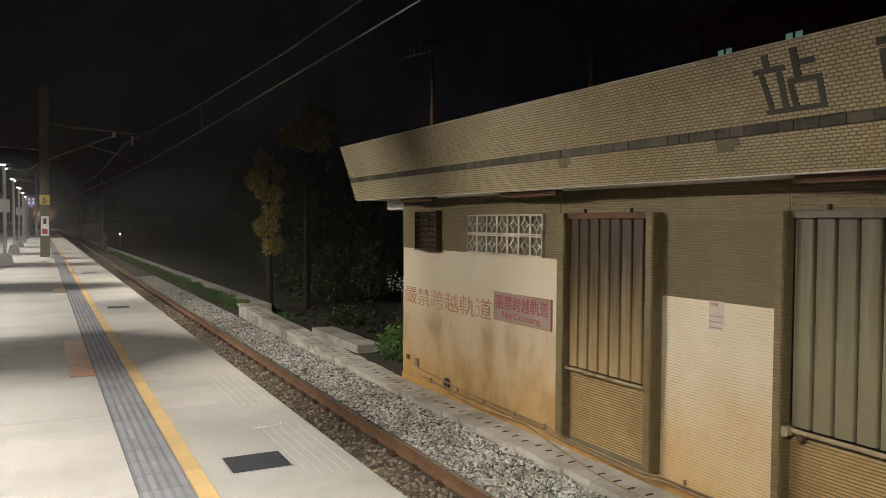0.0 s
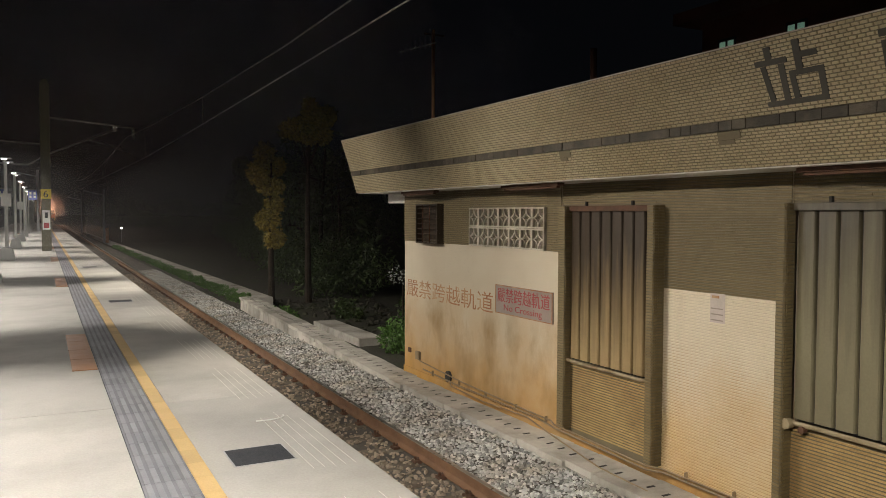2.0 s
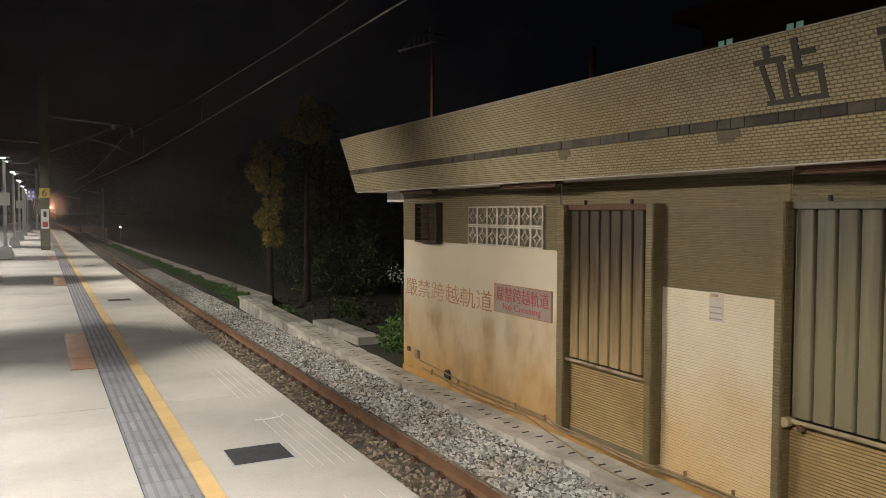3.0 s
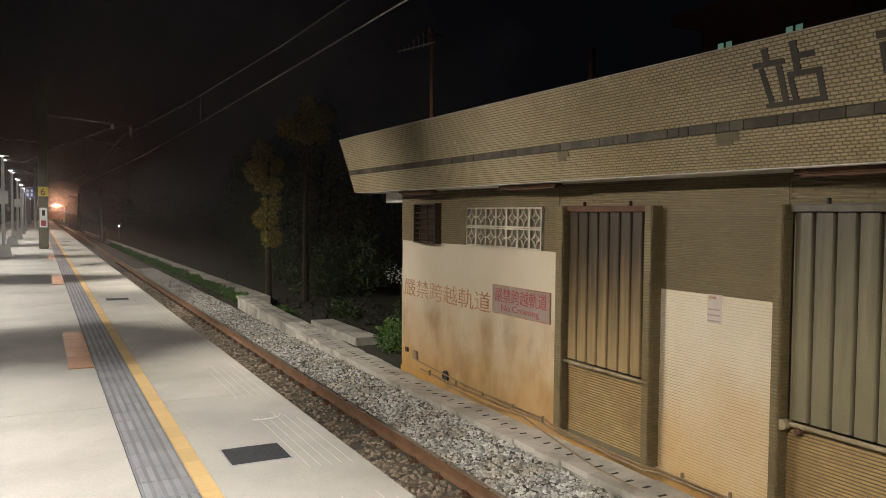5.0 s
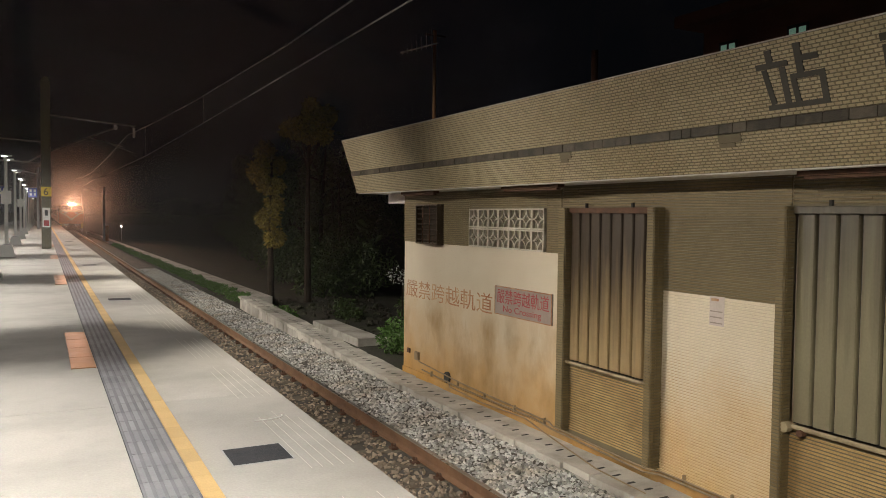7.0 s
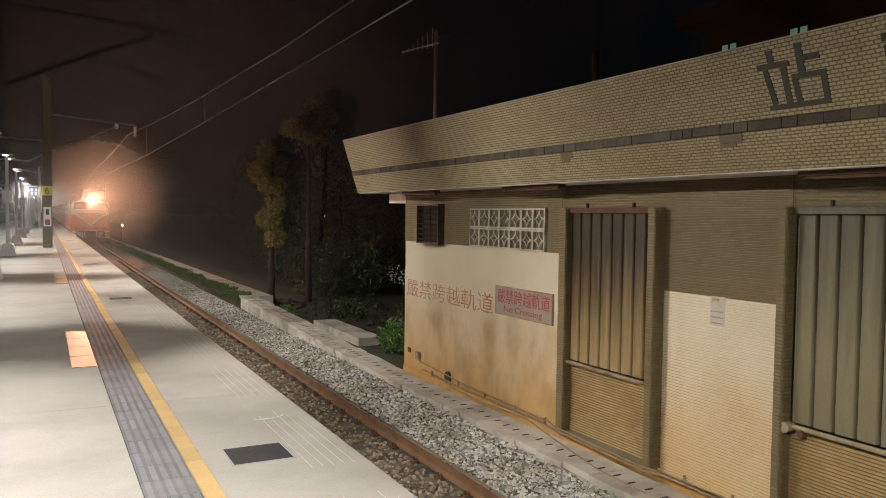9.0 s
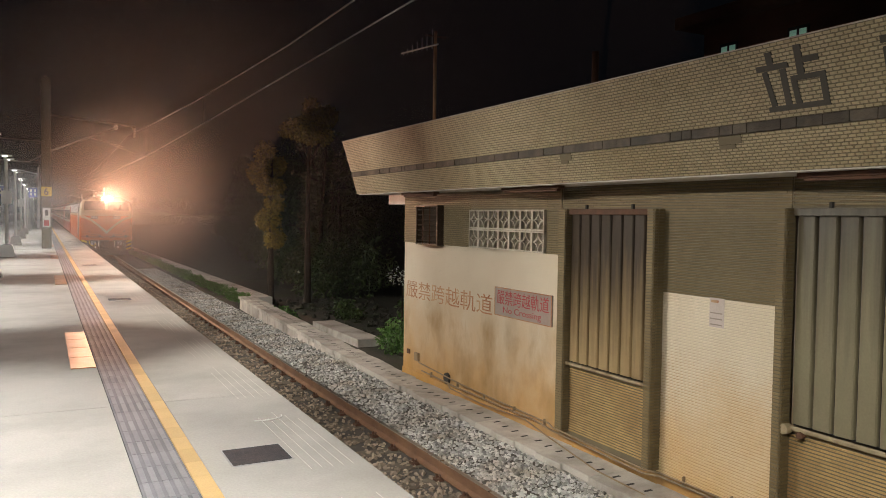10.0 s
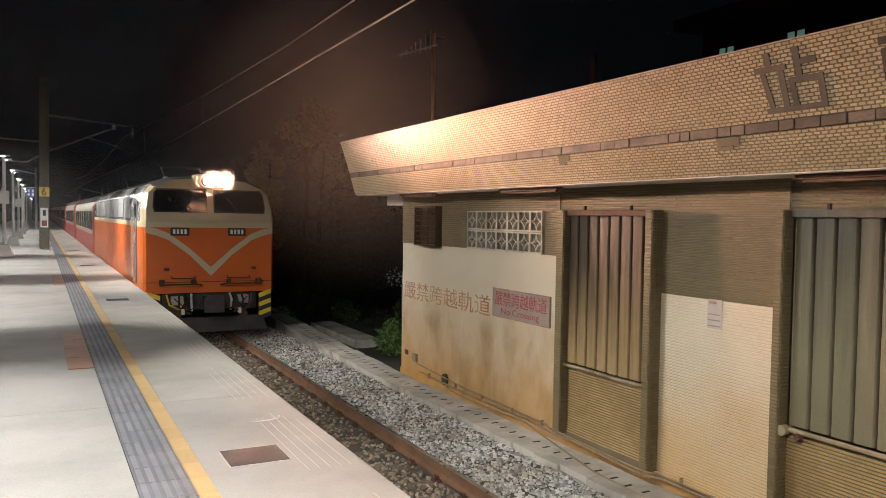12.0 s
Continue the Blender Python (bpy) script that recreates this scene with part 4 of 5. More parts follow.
CX = XC + 0.02
cz = [(-10, 3.92), (0, 3.87), (7, 3.84), (14, 3.78), (22, 3.72), (31, 3.69), (45, 3.80), (63, 3.97), (85, 4.0), (110, 4.1), (160, 4.2)]
wire([(CX, y, z) for y, z in cz], 0.010, "grey contact wire over the track")
mz = [(-10, 4.75), (-3, 4.42), (5, 4.26), (12, 4.24), (20, 4.40), (28, 4.66), (37.6, 5.05), (50, 4.75), (65, 4.62), (80, 4.8), (95, 5.3)]
wire([(CX, y, z) for y, z in mz], 0.012, "grey messenger wire above the contact wire")
for y in (6.3, 19.0, 30.5, 53):
    z1 = float(np.interp(y, [p[0] for p in mz], [p[1] for p in mz]))
    z0 = float(np.interp(y, [p[0] for p in cz], [p[1] for p in cz]))
    wire([(CX, y, z0), (CX, y, z1)], 0.006, "thin grey dropper wire between the two overhead wires")

pole = thing("track_pole", "slim grey catenary pole beside the line", "pole", "poles beyond the platform", at=pose(5.75, 88, -1.4))
part("shaft", tube(bmesh.new(), (0, 0, 0), (0, 0, 5.6), 0.13, 10, 0.10), BARE_STEEL, pole)
part("arm", tube(bmesh.new(), (0, 0, 5.0), (-1.9, 0, 5.4), 0.04, 8), BARE_STEEL, pole)
copy_thing(pole, pose(5.3, 128, -1.3))
copy_thing(pole, pose(-0.3, 80, 0))
post = thing("marker_post", "short faded red marker post on the bank", "post", at=pose(5.62, 82, -1.2))
part("post", boxes((-0.14, 0.14, -0.08, 0.08, 0, 1.45), bevel=0.02), FADED_RED, post)
sig = thing("far_lamp", "small white lamp on a thin post by the line", "lamp", at=pose(7.6, 90, -1.4))
part("post", tube(bmesh.new(), (0, 0, 0), (0, 0, 1.45), 0.03, 8), BARE_STEEL, sig)
part("bulb", boxes((-0.08, 0.08, -0.06, 0.06, 1.45, 1.57), bevel=0.02), DIM_GLOW, sig)
for x, y, z in ((-0.6, 66, 3.0), (-2.6, 66, 3.05)):
    board = thing("platform_sign", "blue hanging platform sign with white panels", "sign", "signs over the platform", at=pose(x, y, z))
    part("board", boxes((-0.30, 0.30, -0.05, 0.05, -0.36, 0.36), bevel=0.01), BLUE, board)
    for k in (-1, 1):
        part("print_bar", boxes((k * 0.14 - 0.07, k * 0.14 + 0.07, -0.056, -0.051, 0.05, 0.24)), WHITE_PAINT, board)
        part("print_bar", boxes((k * 0.14 - 0.07, k * 0.14 + 0.07, -0.056, -0.051, -0.22, -0.04)), WHITE_PAINT, board)
    part("hanger", tube(bmesh.new(), (-0.5, 0.0, 0.40), (0.5, 0.0, 0.40), 0.02, 8), BARE_STEEL, board)
    part("stay", tube(bmesh.new(), (-0.5, 0, 0.40), (-0.5, 0, -z), 0.04, 8), BARE_STEEL, board)


# ---------------------------------------------------------------- planting
def tree(x, y, z, trunk_h, clumps, count, size, mat, label, seed, lean=0.0):
    root = thing("tree", label, "tree", "trees beside the line", at=pose(x, y, z))
    bm = bmesh.new()
    pts = [(0, 0, 0), (lean * 0.3, 0.05, trunk_h * 0.45), (lean, -0.05, trunk_h)]
    for i, (a, b) in enumerate(zip(pts, pts[1:])):
        tube(bm, a, b, 0.13 - 0.045 * i, 9, 0.085 - 0.045 * i)
    part("trunk", bm, BARK, root)
    for c in clumps[:6]:
        part("limb", tube(bmesh.new(), (lean * 0.6, 0, min(trunk_h * 0.75, c[2])), (c[0], c[1], c[2]), 0.035, 7, 0.012), BARK, root)
    part("crown", leaves("crown", clumps, count, size, mat, seed), mat, root)
    return root


tree(6.9, 26.0, -1.45, 5.0, [(-0.22, 0, 5.1, 0.32, 0.4, 0.38), (-0.42, 0, 4.45, 0.36, 0.4, 0.36), (0.02, 0, 4.0, 0.45, 0.4, 0.30), (0.12, 0, 3.4, 0.30, 0.4, 0.25), (-0.1, 0, 2.9, 0.42, 0.4, 0.34), (0.12, 0, 2.25, 0.34, 0.4, 0.32), (0.25, 0.1, 4.7, 0.25, 0.3, 0.3)], 4200, 0.13, LEAF_GOLD, "slender tree with yellow-green drooping leaves", 61)
tree(8.2, 26.0, -1.45, 6.2, [(-0.35, 0, 6.0, 0.55, 0.6, 0.36), (0.2, 0, 6.45, 0.45, 0.5, 0.42), (0.72, 0.1, 6.5, 0.3, 0.4, 0.36), (-0.7, 0, 5.95, 0.3, 0.4, 0.24), (0.55, 0, 5.85, 0.3, 0.4, 0.3), (0.05, 0, 5.75, 0.3, 0.4, 0.25), (0.1, 0.1, 6.85, 0.2, 0.3, 0.22)], 4600, 0.13, LEAF_GOLD, "tall thin tree with a small golden crown", 62)
rng = random.Random(9)
for k in range(16):
    y = rng.uniform(31, 80)
    x = rng.uniform(8.5, 10.5) + rng.uniform(0.12, 0.34) * (y - 25)
    h = rng.uniform(3.5, 6.5)
    cl = [(rng.uniform(-1.4, 1.4), rng.uniform(-1.2, 1.2), h * rng.uniform(0.12, 1.15), rng.uniform(0.6, 1.2), rng.uniform(0.6, 1.1), rng.uniform(0.5, 0.9)) for _ in range(8)]
    tree(x, y, -1.46, h, cl, 2600, 0.15, LEAF, "dark leafy tree standing in the night beside the line", 70 + k, rng.uniform(-0.4, 0.4))
for k in range(24):
    y = 25.4 * 1.047 ** k + rng.uniform(-0.3, 0.3)
    s = rng.uniform(0.13, 0.23)
    x = 5.92 - 0.006 * (y - 25)
    root = thing("weed_clump", "low fresh green weeds growing along the ballast edge", "weeds", "weeds along the bank", at=pose(x, y, -1.30))
    part("foliage", leaves("foliage", [(0, 0, s * 0.5, 0.24, 0.45, s), (rng.uniform(-0.12, 0.1), 0.4, s * 0.4, 0.2, 0.35, s * 0.7)], 520, 0.075, LEAF_BRIGHT, 100 + k, droop=-0.2), LEAF_BRIGHT, root)
for x, y, s, m, n in ((6.95, 15.7, 0.42, LEAF_BRIGHT, 500), (7.4, 16.4, 0.45, LEAF_BRIGHT, 400), (6.2, 22.0, 0.25, LEAF_BRIGHT, 250), (7.9, 21.5, 0.4, LEAF, 400), (9.6, 20.5, 0.5, LEAF, 400), (8.3, 17.5, 0.35, LEAF, 300)):
    root = thing("shrub", "small green shrub beside the concrete slab", "shrub", "shrubs behind the trough", at=pose(x, y, -1.46))
    part("foliage", leaves("foliage", [(0, 0, s * 0.8, s * 0.9, s * 0.9, s * 0.8), (0.2, -0.2, s * 0.5, s * 0.7, s * 0.7, s * 0.5)], n, 0.12, m, int(100 * x)), m, root)
    part("stem", tube(bmesh.new(), (0, 0, 0), (0.03, 0, s), 0.015, 6), BARK, root)
pale = thing("pale_shrub", "thin shrub with pale shining leaves", "shrub", at=pose(9.1, 20.0, -1.46))
part("stem", tube(bmesh.new(), (0, 0, 0), (0.0, 0, 1.5), 0.02, 6), BARK, pale)
part("foliage", leaves("foliage", [(-0.15, 0, 1.35, 0.3, 0.3, 0.25), (0.35, 0, 1.2, 0.25, 0.3, 0.14)], 170, 0.085, LEAF_PALE, 333), LEAF_PALE, pale)

rng2 = np.random.default_rng(17)
far = [(14 + 0.35 * (y - 30) + rng2.uniform(-6, 10), y, -1.4 + rng2.uniform(0, 4.5), rng2.uniform(1.5, 3.5), rng2.uniform(1.5, 3.0), rng2.uniform(1.2, 2.6)) for y in rng2.uniform(30, 190, 90)]
far += [(rng2.uniform(8, 60), rng2.uniform(195, 215), -1 + rng2.uniform(0, 5), 5, 3, 2.5) for _ in range(40)]
far += [(rng2.uniform(-60, -8), rng2.uniform(150, 215), -1 + rng2.uniform(0, 5), 5, 3, 2.5) for _ in range(40)]
low = [(8.2 + 0.16 * (y - 26) + rng2.uniform(0, 2.5), y, -1.2 + rng2.uniform(0, 1.6), rng2.uniform(0.5, 1.1), rng2.uniform(0.6, 1.4), rng2.uniform(0.4, 0.9)) for y in 27 + 95 * rng2.uniform(0, 1, 110) ** 1.6]
tagged(new("undergrowth", leaves("undergrowth", low, 26000, 0.17, LEAF, 19)), "dark green undergrowth crowding the bank beyond the track", "undergrowth", kind="stuff")
tagged(new("far_woods", leaves("far woods", far, 30000, 0.38, LEAF, 18)), "dark mass of distant woods behind the line", "woods", kind="stuff")

# rough ground behind the trough
rubble = stones("rubble", 500, 6.9, 10.5, 14.5, 27, lambda x, y: -1.46, 0.10, SOIL, 8)
tagged(new("earth_clods", rubble), "dark lumps of earth and rubble on the bank", "rubble", kind="stuff")

# dark house behind the station, two panes lit
house = thing("house", "dark red-walled house behind the station with small lit windows", "house", at=pose(16.0, 12.0, -1.46))
part("wall", boxes((0.0, 8.0, -9.0, 3.6, 0.0, 8.3)), BRICK_DARK, house)
part("roof", prism([(-0.5, 8.3), (8.5, 8.3), (8.5, 8.6), (-0.5, 8.6)], -9.5, 4.2), BRICK_DARK, house)
for y in (2.72, 0.62):
    win = part("window", boxes((-0.05, -0.001, y - 0.28, y + 0.28, 6.95, 7.72)), DARK, house)
    for i in range(2):
        for j in range(2):
            part("pane", boxes((-0.06, -0.051, y - 0.24 + 0.27 * i, y - 0.05 + 0.27 * i, 6.99 + 0.37 * j, 7.27 + 0.37 * j)), ROOM_GLOW, win, "faintly lit green pane")


# ---------------------------------------------------------------- train
def ring_tube(x, z, r0, r1, back, front):
    """A thick-walled tube round a bulb, along y."""
    bm = bmesh.new()
    n = 20
    rings = [[bm.verts.new((x + r * math.cos(6.28319 * k / n), y, z + r * math.sin(6.28319 * k / n))) for k in range(n)] for r, y in ((r0, back), (r0, front), (r1, front), (r1, back))]
    for a, b in zip(rings, rings[1:]):
        for k in range(n):
            bm.faces.new((a[k], a[(k + 1) % n], b[(k + 1) % n], b[k]))
    return bm


def oval_hood(r0, r1, front=-0.26, z=2.335):
    """An open oval tube in front of the pair of bulbs, which keeps their light in a beam."""
    bm = bmesh.new()
    n = 24
    rings = []
    for r, y in ((r0, 0.168), (r0, front), (r1, front), (r1, 0.168)):
        ring = []
        for k in range(n):
            a = 6.28319 * (k + 0.5) / n
            ring.append(bm.verts.new((r * math.cos(a) + math.copysign(0.14, math.cos(a)), y, z + r * math.sin(a))))
        rings.append(ring)
    for a, b in zip(rings, rings[1:]):
        for k in range(n):
            bm.faces.new((a[k], a[(k + 1) % n], b[(k + 1) % n], b[k]))
    return bm


def hazard(s, k):
    """One slanting stripe of the corner guard below the body."""
    z = -0.20 - 0.105 * k
    x0, x1 = s * 1.08, s * 1.36
    bm = prism([(x0, z), (x1, z + 0.10), (x1, z - 0.004), (x0, z - 0.104)] if s > 0 else [(x1, z + 0.10), (x0, z), (x0, z - 0.104), (x1, z - 0.004)], -0.02, 0.03)
    return bm


def loco():
    root = thing("locomotive", "orange electric locomotive with a cream vee stripe and lit headlight", "locomotive")
    half = [(1.45, -0.15), (1.45, 1.30), (1.45, 1.42), (1.44, 1.72), (1.38, 2.05), (1.22, 2.26), (0.85, 2.42), (0.0, 2.48)]
    ring = [(-x, z) for x, z in half] + [(x, z) for x, z in half[-2::-1]]
    n = len(ring)
    vs, fs, ix = [], [], []
    ys = [0.0, 0.10, 0.4, 16.4]

    def back(z):
        return max(0.0, z - 1.42) * 0.28

    for k, y in enumerate(ys):
        for x, z in ring:
            sx = 0.945 if k == 0 else (0.985 if k == 1 else 1.0)
            sz = z if k > 1 or z < 2.2 else z - 0.06
            vs.append((x * sx, y + (back(z) if k < 2 else (back(z) * 0.6 if k == 2 else 0)), sz))
    for k in range(len(ys) - 1):
        for i in range(n - 1):
            fs.append((k * n + i, k * n + i + 1, (k + 1) * n + i + 1, (k + 1) * n + i))
            z = (ring[i][1] + ring[i + 1][1]) / 2
            side = 3 if z > 2.2 else (0 if z < 1.30 else (1 if z < 1.42 or k < 2 else 2))
            ix.append(side)
    for i in range(len(half) - 1):
        a, b = i, n - 1 - i
        if i == len(half) - 2:
            fs.append((a, a + 1, b))
        else:
            fs.append((a, a + 1, b - 1, b))
        ix.append(0 if half[i + 1][1] < 1.32 else 1)
    fs.append(tuple(3 * n + i for i in range(n)))
    ix.append(1)
    fs.append((0, n - 1, 3 * n + n - 1, 3 * n))
    ix.append(3)
    part("body", mesh_of("body", vs, fs, [LOCO_ORANGE, LOCO_CREAM, LOCO_GREY, UNDER], ix), LOCO_ORANGE, root)
    # vee stripe
    bm = bmesh.new()
    pts = [(-1.385, 1.31), (-1.15, 1.27), (-0.9, 1.17), (-0.45, 0.83), (0.0, 0.42), (0.45, 0.83), (0.9, 1.17), (1.15, 1.27), (1.385, 1.31)]
    rows = [(bm.verts.new((x, -0.008, z)), bm.verts.new((x, -0.008, z - (0.15 if abs(x) < 1.2 else 0.13) - (0.05 if x == 0 else 0)))) for x, z in pts]
    for (a, b), (c, d) in zip(rows, rows[1:]):
        bm.faces.new((a, b, d, c))
    g = bmesh.ops.extrude_face_region(bm, geom=bm.faces[:])
    bmesh.ops.translate(bm, vec=(0, 0.007, 0), verts=[v for v in g["geom"] if isinstance(v, bmesh.types.BMVert)])
    bmesh.ops.recalc_face_normals(bm, faces=bm.faces)
    part("vee_stripe", bm, LOCO_CREAM, root, "cream vee-shaped stripe")
    for s in (-1, 1):
        def pane(name, m, g, proud, parent):
            bm = bmesh.new()
            q = [(s * (0.10 - g), 1.66 - g), (s * (1.17 + g), 1.66 - g), (s * (1.20 + g), 1.74), (s * (1.17 + g), 2.06), (s * (1.10 + g), 2.13 + g), (s * (0.10 - g), 2.13 + g)]
            f = bm.faces.new([bm.verts.new((x, back(z) - proud, z)) for x, z in q])
            e = bmesh.ops.extrude_face_region(bm, geom=[f])
            bmesh.ops.translate(bm, vec=(0, 0.02, 0), verts=[v for v in e["geom"] if isinstance(v, bmesh.types.BMVert)])
            bmesh.ops.recalc_face_normals(bm, faces=bm.faces)
            return part(name, bm, m, parent)
        fr = pane("windscreen_frame", UNDER, 0.03, 0.012, root)
        pane("windscreen", GLASS, 0.0, 0.020, fr)
        x = s * 0.62 - 0.05
        pl = part("number_plate", boxes((x - 0.20, x + 0.20, -0.03, -0.001, 1.12, 1.30), bevel=0.012), UNDER, root, "dark number plate")
        for k in range(4):
            part("print_bar", boxes((x - 0.15 + 0.08 * k, x - 0.10 + 0.08 * k, -0.034, -0.031, 1.16, 1.26)), WHITE_PAINT, pl)
        part("handrail", tubes([(s * 0.35, -0.02, 0.22), (s * 0.35, -0.08, 0.18), (s * 0.85, -0.08, 0.18), (s * 0.85, -0.02, 0.22)], 0.014, 6), RUST, root)
        part("step_bar", tubes([(s * 0.2, -0.02, 0.02), (s * 0.3, -0.12, 0.05), (s * 1.0, -0.12, 0.05), (s * 1.1, -0.02, 0.10)], 0.018, 6), RUST, root)
        part("valve", boxes((s * 1.05 - 0.06, s * 1.05 + 0.06, -0.10, -0.001, 0.02, 0.16), bevel=0.02), RUST, root)
        part("valve", boxes((s * 0.38 - 0.05, s * 0.38 + 0.05, -0.09, -0.001, 0.06, 0.15), bevel=0.02), RUST, root)
        # hazard-striped steps below the corners
        for k in range(6):
            part("hazard_stripe", hazard(s, k), SIGN_YELLOW if k % 2 == 0 else BLACK, root)
        for k in range(3):
            part("hose", tubes([(s * (0.42 + 0.13 * k), 0.02, -0.18), (s * (0.44 + 0.13 * k), -0.10, -0.32), (s * (0.42 + 0.13 * k), -0.06, -0.55)], 0.026, 7), BLACK if k else WHITE_PAINT, root, "air hose")
    lamp_ = part("headlight", oval_hood(0.131, 0.146), LOCO_CREAM, root, "cream oval headlight housing")
    for s in (-1, 1):
        # black tube added round each bulb to cut its light to a beam
        part("hood_liner", ring_tube(s * 0.14, 2.335, 0.063, 0.126, 0.166, -0.255), BLACK, lamp_, "black tube added round the bulb to narrow its beam")
        part("bulb", tube(bmesh.new(), (s * 0.14, 0.155, 2.335), (s * 0.14, 0.165, 2.335), 0.06, 18), HEAD_GLOW, lamp_, "glowing warm headlight")
    part("headlight_hood", boxes((-0.34, 0.34, 0.17, 0.6, 2.17, 2.49), bevel=0.05), LOCO_CREAM, root)
    part("coupler", boxes((-0.16, 0.16, -0.42, 0.1, -0.52, -0.22), (-0.22, 0.22, -0.5, -0.36, -0.56, -0.18), bevel=0.03), UNDER, root)
    part("buffer_beam", boxes((-1.05, 1.05, 0.10, 0.25, -0.55, -0.16), bevel=0.02), UNDER, root)
    for x in (-0.72, 0.72):
        part("cylinder", tube(bmesh.new(), (x, -0.02, -0.66), (x, 0.5, -0.66), 0.10, 12), RUST, root)
        part("jumper_box", boxes((x - 0.13, x + 0.13, 0.0, 0.10, -0.42, -0.22), bevel=0.02), BARE_STEEL, root)
        part("pipe", tubes([(x * 1.3, 0.02, -0.2), (x * 1.15, -0.06, -0.5), (x * 0.6, -0.05, -0.62)], 0.03, 7), RUST, root)
    for s in (-1, 1):
        part("wiper", tubes([(s * 0.62, back(1.62) - 0.03, 1.62), (s * 0.50, back(1.80) - 0.035, 1.80), (s * 0.36, back(1.98) - 0.035, 1.98)], 0.010, 5), BLACK, root)
        part("lifting_lug", boxes((s * 0.95 - 0.05, s * 0.95 + 0.05, -0.07, -0.001, 0.36, 0.42), bevel=0.012), RUST, root)
        part("hose_coupling", boxes((s * 0.62 - 0.035, s * 0.62 + 0.035, -0.14, -0.04, -0.62, -0.50), bevel=0.012), WHITE_PAINT, root, "white hose coupling")
        part("chain", tubes([(s * 0.18, -0.05, -0.26), (s * 0.30, -0.16, -0.46), (s * 0.52, -0.12, -0.52), (s * 0.80, -0.03, -0.26)], 0.014, 5), RUST, root)
        part("cable", tubes([(s * 0.95, 0.0, -0.18), (s * 0.90, -0.10, -0.40), (s * 0.70, -0.08, -0.50), (s * 0.55, 0.02, -0.30)], 0.022, 6), SIGN_YELLOW if s < 0 else BLACK, root)
    part("cab_seam", boxes((-1.40, 1.40, -0.006, -0.001, 0.985 - 0.9, 0.997 - 0.9)), UNDER, root)
    part("front_drip_rail", boxes((-1.38, 1.38, -0.012, -0.001, 1.395, 1.415), bevel=0.003), LOCO_CREAM, root)
    part("snow_plough", prism([(-1.25, -1.02), (1.25, -1.02), (1.15, -0.70), (-1.15, -0.70)], -0.12, 0.05), UNDER, root)
    for y in (2.0, 10.4):
        part("bogie", boxes((-1.2, 1.2, y, y + 3.9, -1.0, -0.4), bevel=0.05), UNDER, root)
    part("tank", boxes((-1.3, 1.3, 6.6, 9.8, -0.9, -0.16), bevel=0.05), UNDER, root)
    for s in (-1, 1):
        part("cab_door", boxes((s * 1.452 - 0.01, s * 1.452 + 0.01, 1.0, 1.62, 0.0, 1.9), bevel=0.004), LOCO_GREY, root)
        for k in (0.92, 1.70):
            part("grab_rail", tube(bmesh.new(), (s * 1.49, k, 0.1), (s * 1.49, k, 1.5), 0.016, 6), BARE_STEEL, root)
        part("cab_window", boxes((s * 1.456 - 0.008, s * 1.456 + 0.008, 1.06, 1.56, 1.25, 1.82), bevel=0.003), GLASS, root)
        for k in range(8):
            part("side_grille", boxes((s * 1.452 - 0.012, s * 1.452 + 0.012, 2.6 + 1.55 * k, 3.95 + 1.55 * k, 1.48, 2.0), bevel=0.004), BARE_STEEL, root)
    for y in (3.5, 13.0):
        part("pantograph", tubes([(-0.5, y, 2.5), (-0.5, y + 0.9, 2.85), (0.5, y + 0.9, 2.85), (0.5, y, 2.5)], 0.025, 6), UNDER, root)
        part("insulator", tube(bmesh.new(), (-0.5, y, 2.44), (-0.5, y, 2.56), 0.06, 10), WHITE_PAINT, root)
    return root


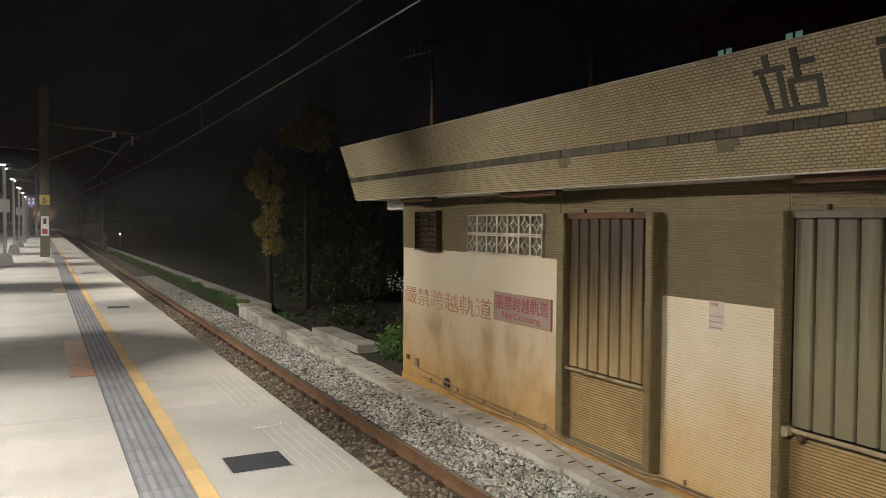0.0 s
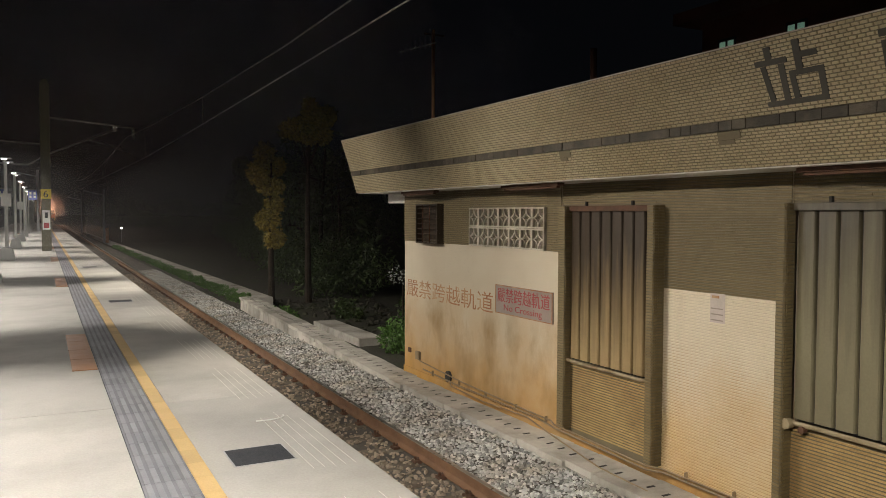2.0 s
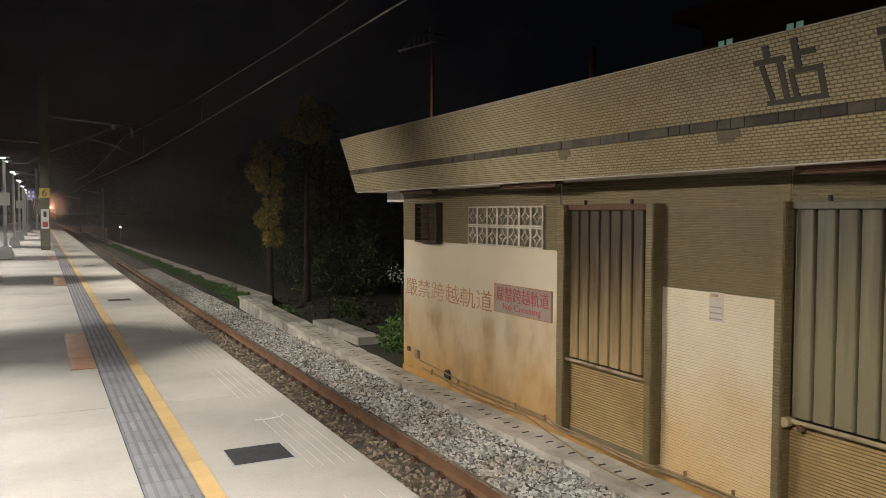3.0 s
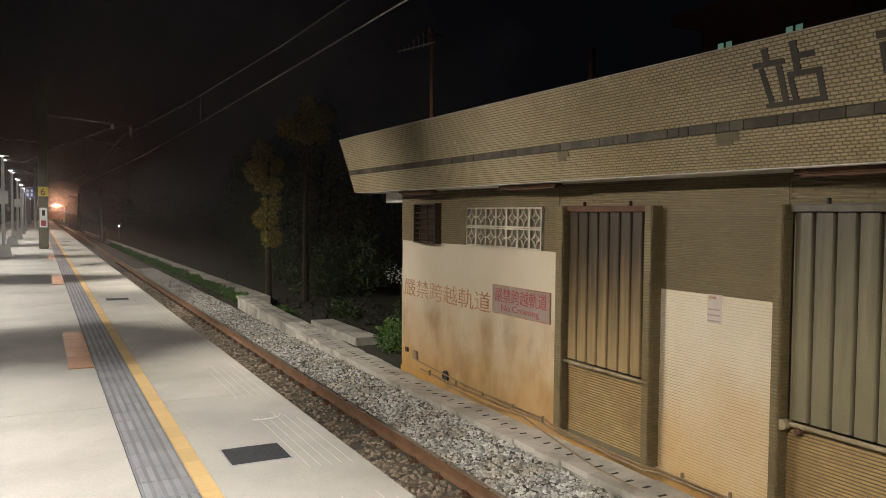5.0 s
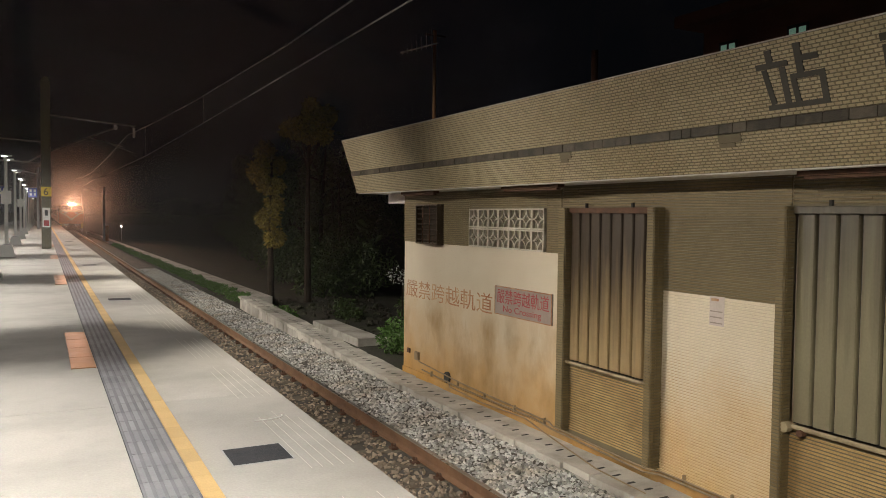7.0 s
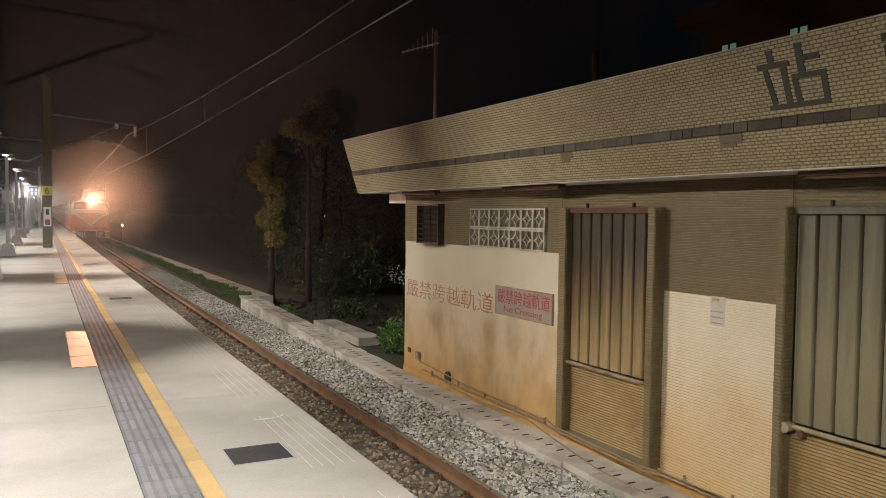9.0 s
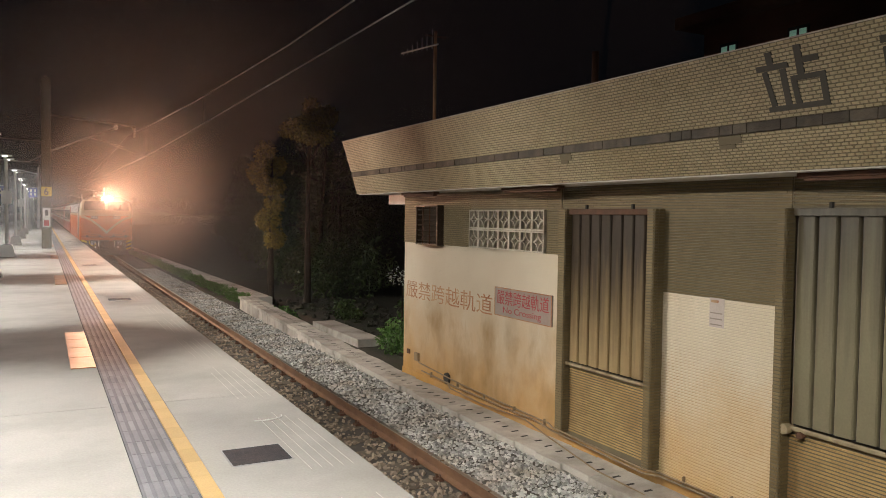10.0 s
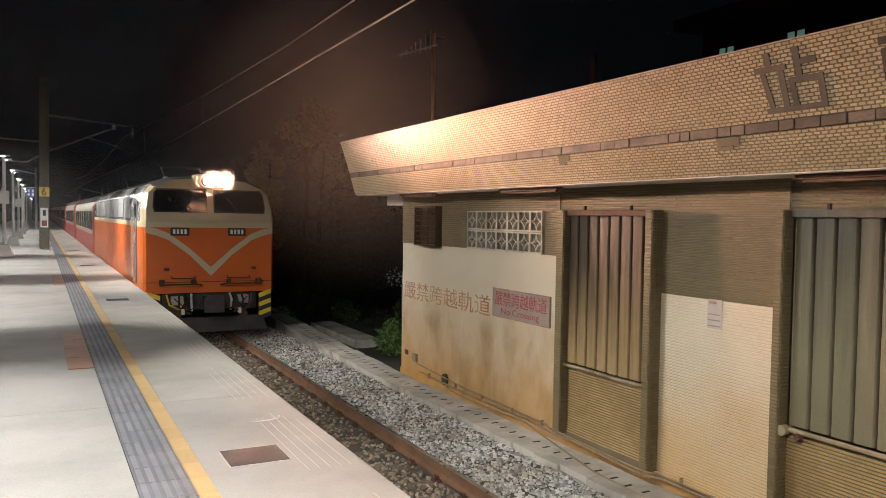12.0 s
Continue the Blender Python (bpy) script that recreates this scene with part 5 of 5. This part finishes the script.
def coach():
    root = thing("coach", "cream passenger coach with a red skirt and red ends", "coach", "coaches of the train")
    ring = [(-1.43, -0.15), (-1.43, 0.62), (-1.43, 1.70), (-1.36, 2.0), (-1.1, 2.28), (-0.5, 2.42), (0.5, 2.42), (1.1, 2.28), (1.36, 2.0), (1.43, 1.70), (1.43, 0.62), (1.43, -0.15)]
    n = len(ring)
    vs, fs, ix = [], [], []
    ys = [0.25, 1.35, 18.85, 19.95]
    for y in ys:
        vs += [(x, y, z) for x, z in ring]
    for k in range(3):
        for i in range(n):
            j = (i + 1) % n
            fs.append((k * n + i, k * n + j, (k + 1) * n + j, (k + 1) * n + i))
            z = (ring[i][1] + ring[j][1]) / 2
            ix.append(2 if i == n - 1 or z > 2.1 else (0 if k != 1 or z < 0.62 else 1))
    fs += [tuple(range(n)), tuple(range(3 * n, 4 * n))[::-1]]
    ix += [0, 0]
    part("body", mesh_of("body", vs, fs, [COACH_RED, COACH_CREAM, UNDER], ix), COACH_RED, root)
    for s in (-1, 1):
        for k in range(7):
            y = 2.0 + 2.35 * k
            w = part("window", boxes((s * 1.432 - 0.012, s * 1.432 + 0.012, y, y + 1.75, 0.82, 1.62), bevel=0.004), UNDER, root)
            part("pane", boxes((s * 1.436 - 0.012, s * 1.436 + 0.012, y + 0.06, y + 1.69, 0.88, 1.56)), GREENISH, w)
        for y in (0.42, 18.98):
            d = part("door", boxes((s * 1.434 - 0.012, s * 1.434 + 0.012, y, y + 0.8, -0.1, 1.85), bevel=0.004), COACH_RED, root)
            part("door_pane", boxes((s * 1.438 - 0.012, s * 1.438 + 0.012, y + 0.2, y + 0.6, 0.9, 1.6)), GLASS, d)
    part("gangway", boxes((-0.5, 0.5, 0.0, 0.25, -0.1, 1.95), bevel=0.03), BLACK, root)
    part("gangway", boxes((-0.5, 0.5, 19.95, 20.2, -0.1, 1.95), bevel=0.03), BLACK, root)
    for y in (2.0, 15.2):
        part("bogie", boxes((-1.2, 1.2, y, y + 3.0, -1.0, -0.4), bevel=0.05), UNDER, root)
    return root


engine = loco()
first = coach()
coaches = [first] + [copy_thing(first, pose(0, 0, 0)) for _ in range(6)]

def haze_shell(rx, rz, seed):
    """A shallow shell for mist and glare, oval from the front, bulging towards its middle."""
    bm = bmesh.new()
    rings, n = 10, 32
    last = [bm.verts.new((0, -0.2 * rx, 0))]
    for i in range(1, rings + 1):
        q = i / rings
        ring = []
        for k in range(n):
            a = 6.28319 * k / n
            p = Vector((q * math.cos(a), 0, q * math.sin(a)))
            bulge = -0.2 * rx * (1 - q * q) + 0.12 * rx * q * (1 - q) * noise.noise(p * 2.3 + Vector((seed, 0, 0)))
            ring.append(bm.verts.new((p.x * rx, bulge, p.z * rz)))
        for k in range(n):
            a, b = ring[k], ring[(k + 1) % n]
            bm.faces.new((last[0], a, b) if i == 1 else (last[k], a, b, last[(k + 1) % n]))
        last = ring
    return bm


def haze_layer(name, rx, rz, mat, label, seed):
    root = thing(name, label, "smoke", "smoke over the line")
    part("haze_shell", haze_shell(rx, rz, seed), mat, root, smooth=True)
    return root


# mist hanging over the line, which also stands in for veiling glare
for k, (x, y, z, rx, rz, mat) in enumerate(((1.5, 92, 7.0, 23, 16, HAZE), (4.0, 27, 6.0, 15, 10, MIST_GLARE), (9.0, 10.5, 6.6, 11, 7, THIN))):
    haze_layer("mist_glare_bank", rx, rz, mat, "faint night mist over the railway line, also standing in for lens glare", 3 + 2 * k).matrix_basis = pose(x, y, z)
# shells carried before the locomotive in place of headlight glare: sideways, ahead, height, and where they are shifted
# at the end
glare_layers = [(haze_layer("glare_layer", rx, rz, mat, "thin grey shell before the locomotive, standing in for headlight glare and haze", 11 + k), a, b) for k, (rx, rz, mat, a, b) in enumerate((
    (1.3, 1.0, THIN, (0.0, -0.65, 2.34), (0.0, -0.65, 2.34)), (2.6, 2.1, VEIL, (0.0, -2.6, 2.4), (0.8, 1.0, 2.9)), (5.5, 4.4, MIST_GLARE, (0.2, -6.0, 2.7), (5.2, 1.2, 4.0)), (13.0, 9.5, GLARE, (0.6, -12.5, 4.0), (12.5, 1.6, 7.0))))]

# seconds, distance of the locomotive's front along the track, sideways shift where the line bends
RUN = [(0.0, 300, -2.6), (1.0, 272, -2.4), (2.0, 243, -1.5), (3.2, 208, -1.5), (4.0, 186, -1.0), (4.8, 165, -0.62), (5.5, 146.5, -0.33), (6.4, 124.5, -0.1), (7.2, 105.8, 0), (8.0, 88.3, 0), (8.8, 72.1, 0), (9.4, 60.6, 0), (10.0, 50.0, 0), (10.4, 43.2, 0), (10.8, 36.7, 0), (11.1, 31.9, 0), (11.4, 27.0, 0), (11.7, 22.2, 0), (12.0, 17.75, 0)]


def moved_aside(t):
    """How far these shells have been moved aside by then, 0 to 1."""
    return max(0.0, (t - 10.4) / 1.6) ** 1.2


def motions():
    walk(engine, [(t, pose(XC + dx, y, rise(y))) for t, y, dx in RUN])
    for root, a, b in glare_layers:
        rows = []
        for t, y, sx in RUN:
            o = Vector(a).lerp(Vector(b), moved_aside(t))
            rows.append((t, pose(XC + sx + o.x, y + o.y, o.z + rise(y))))
        walk(root, rows)
    for k, c in enumerate(coaches):
        off = 16.6 + 20.2 * k
        walk(c, [(t, pose(XC + dx, y + off, rise(y + off))) for t, y, dx in RUN])


motions()
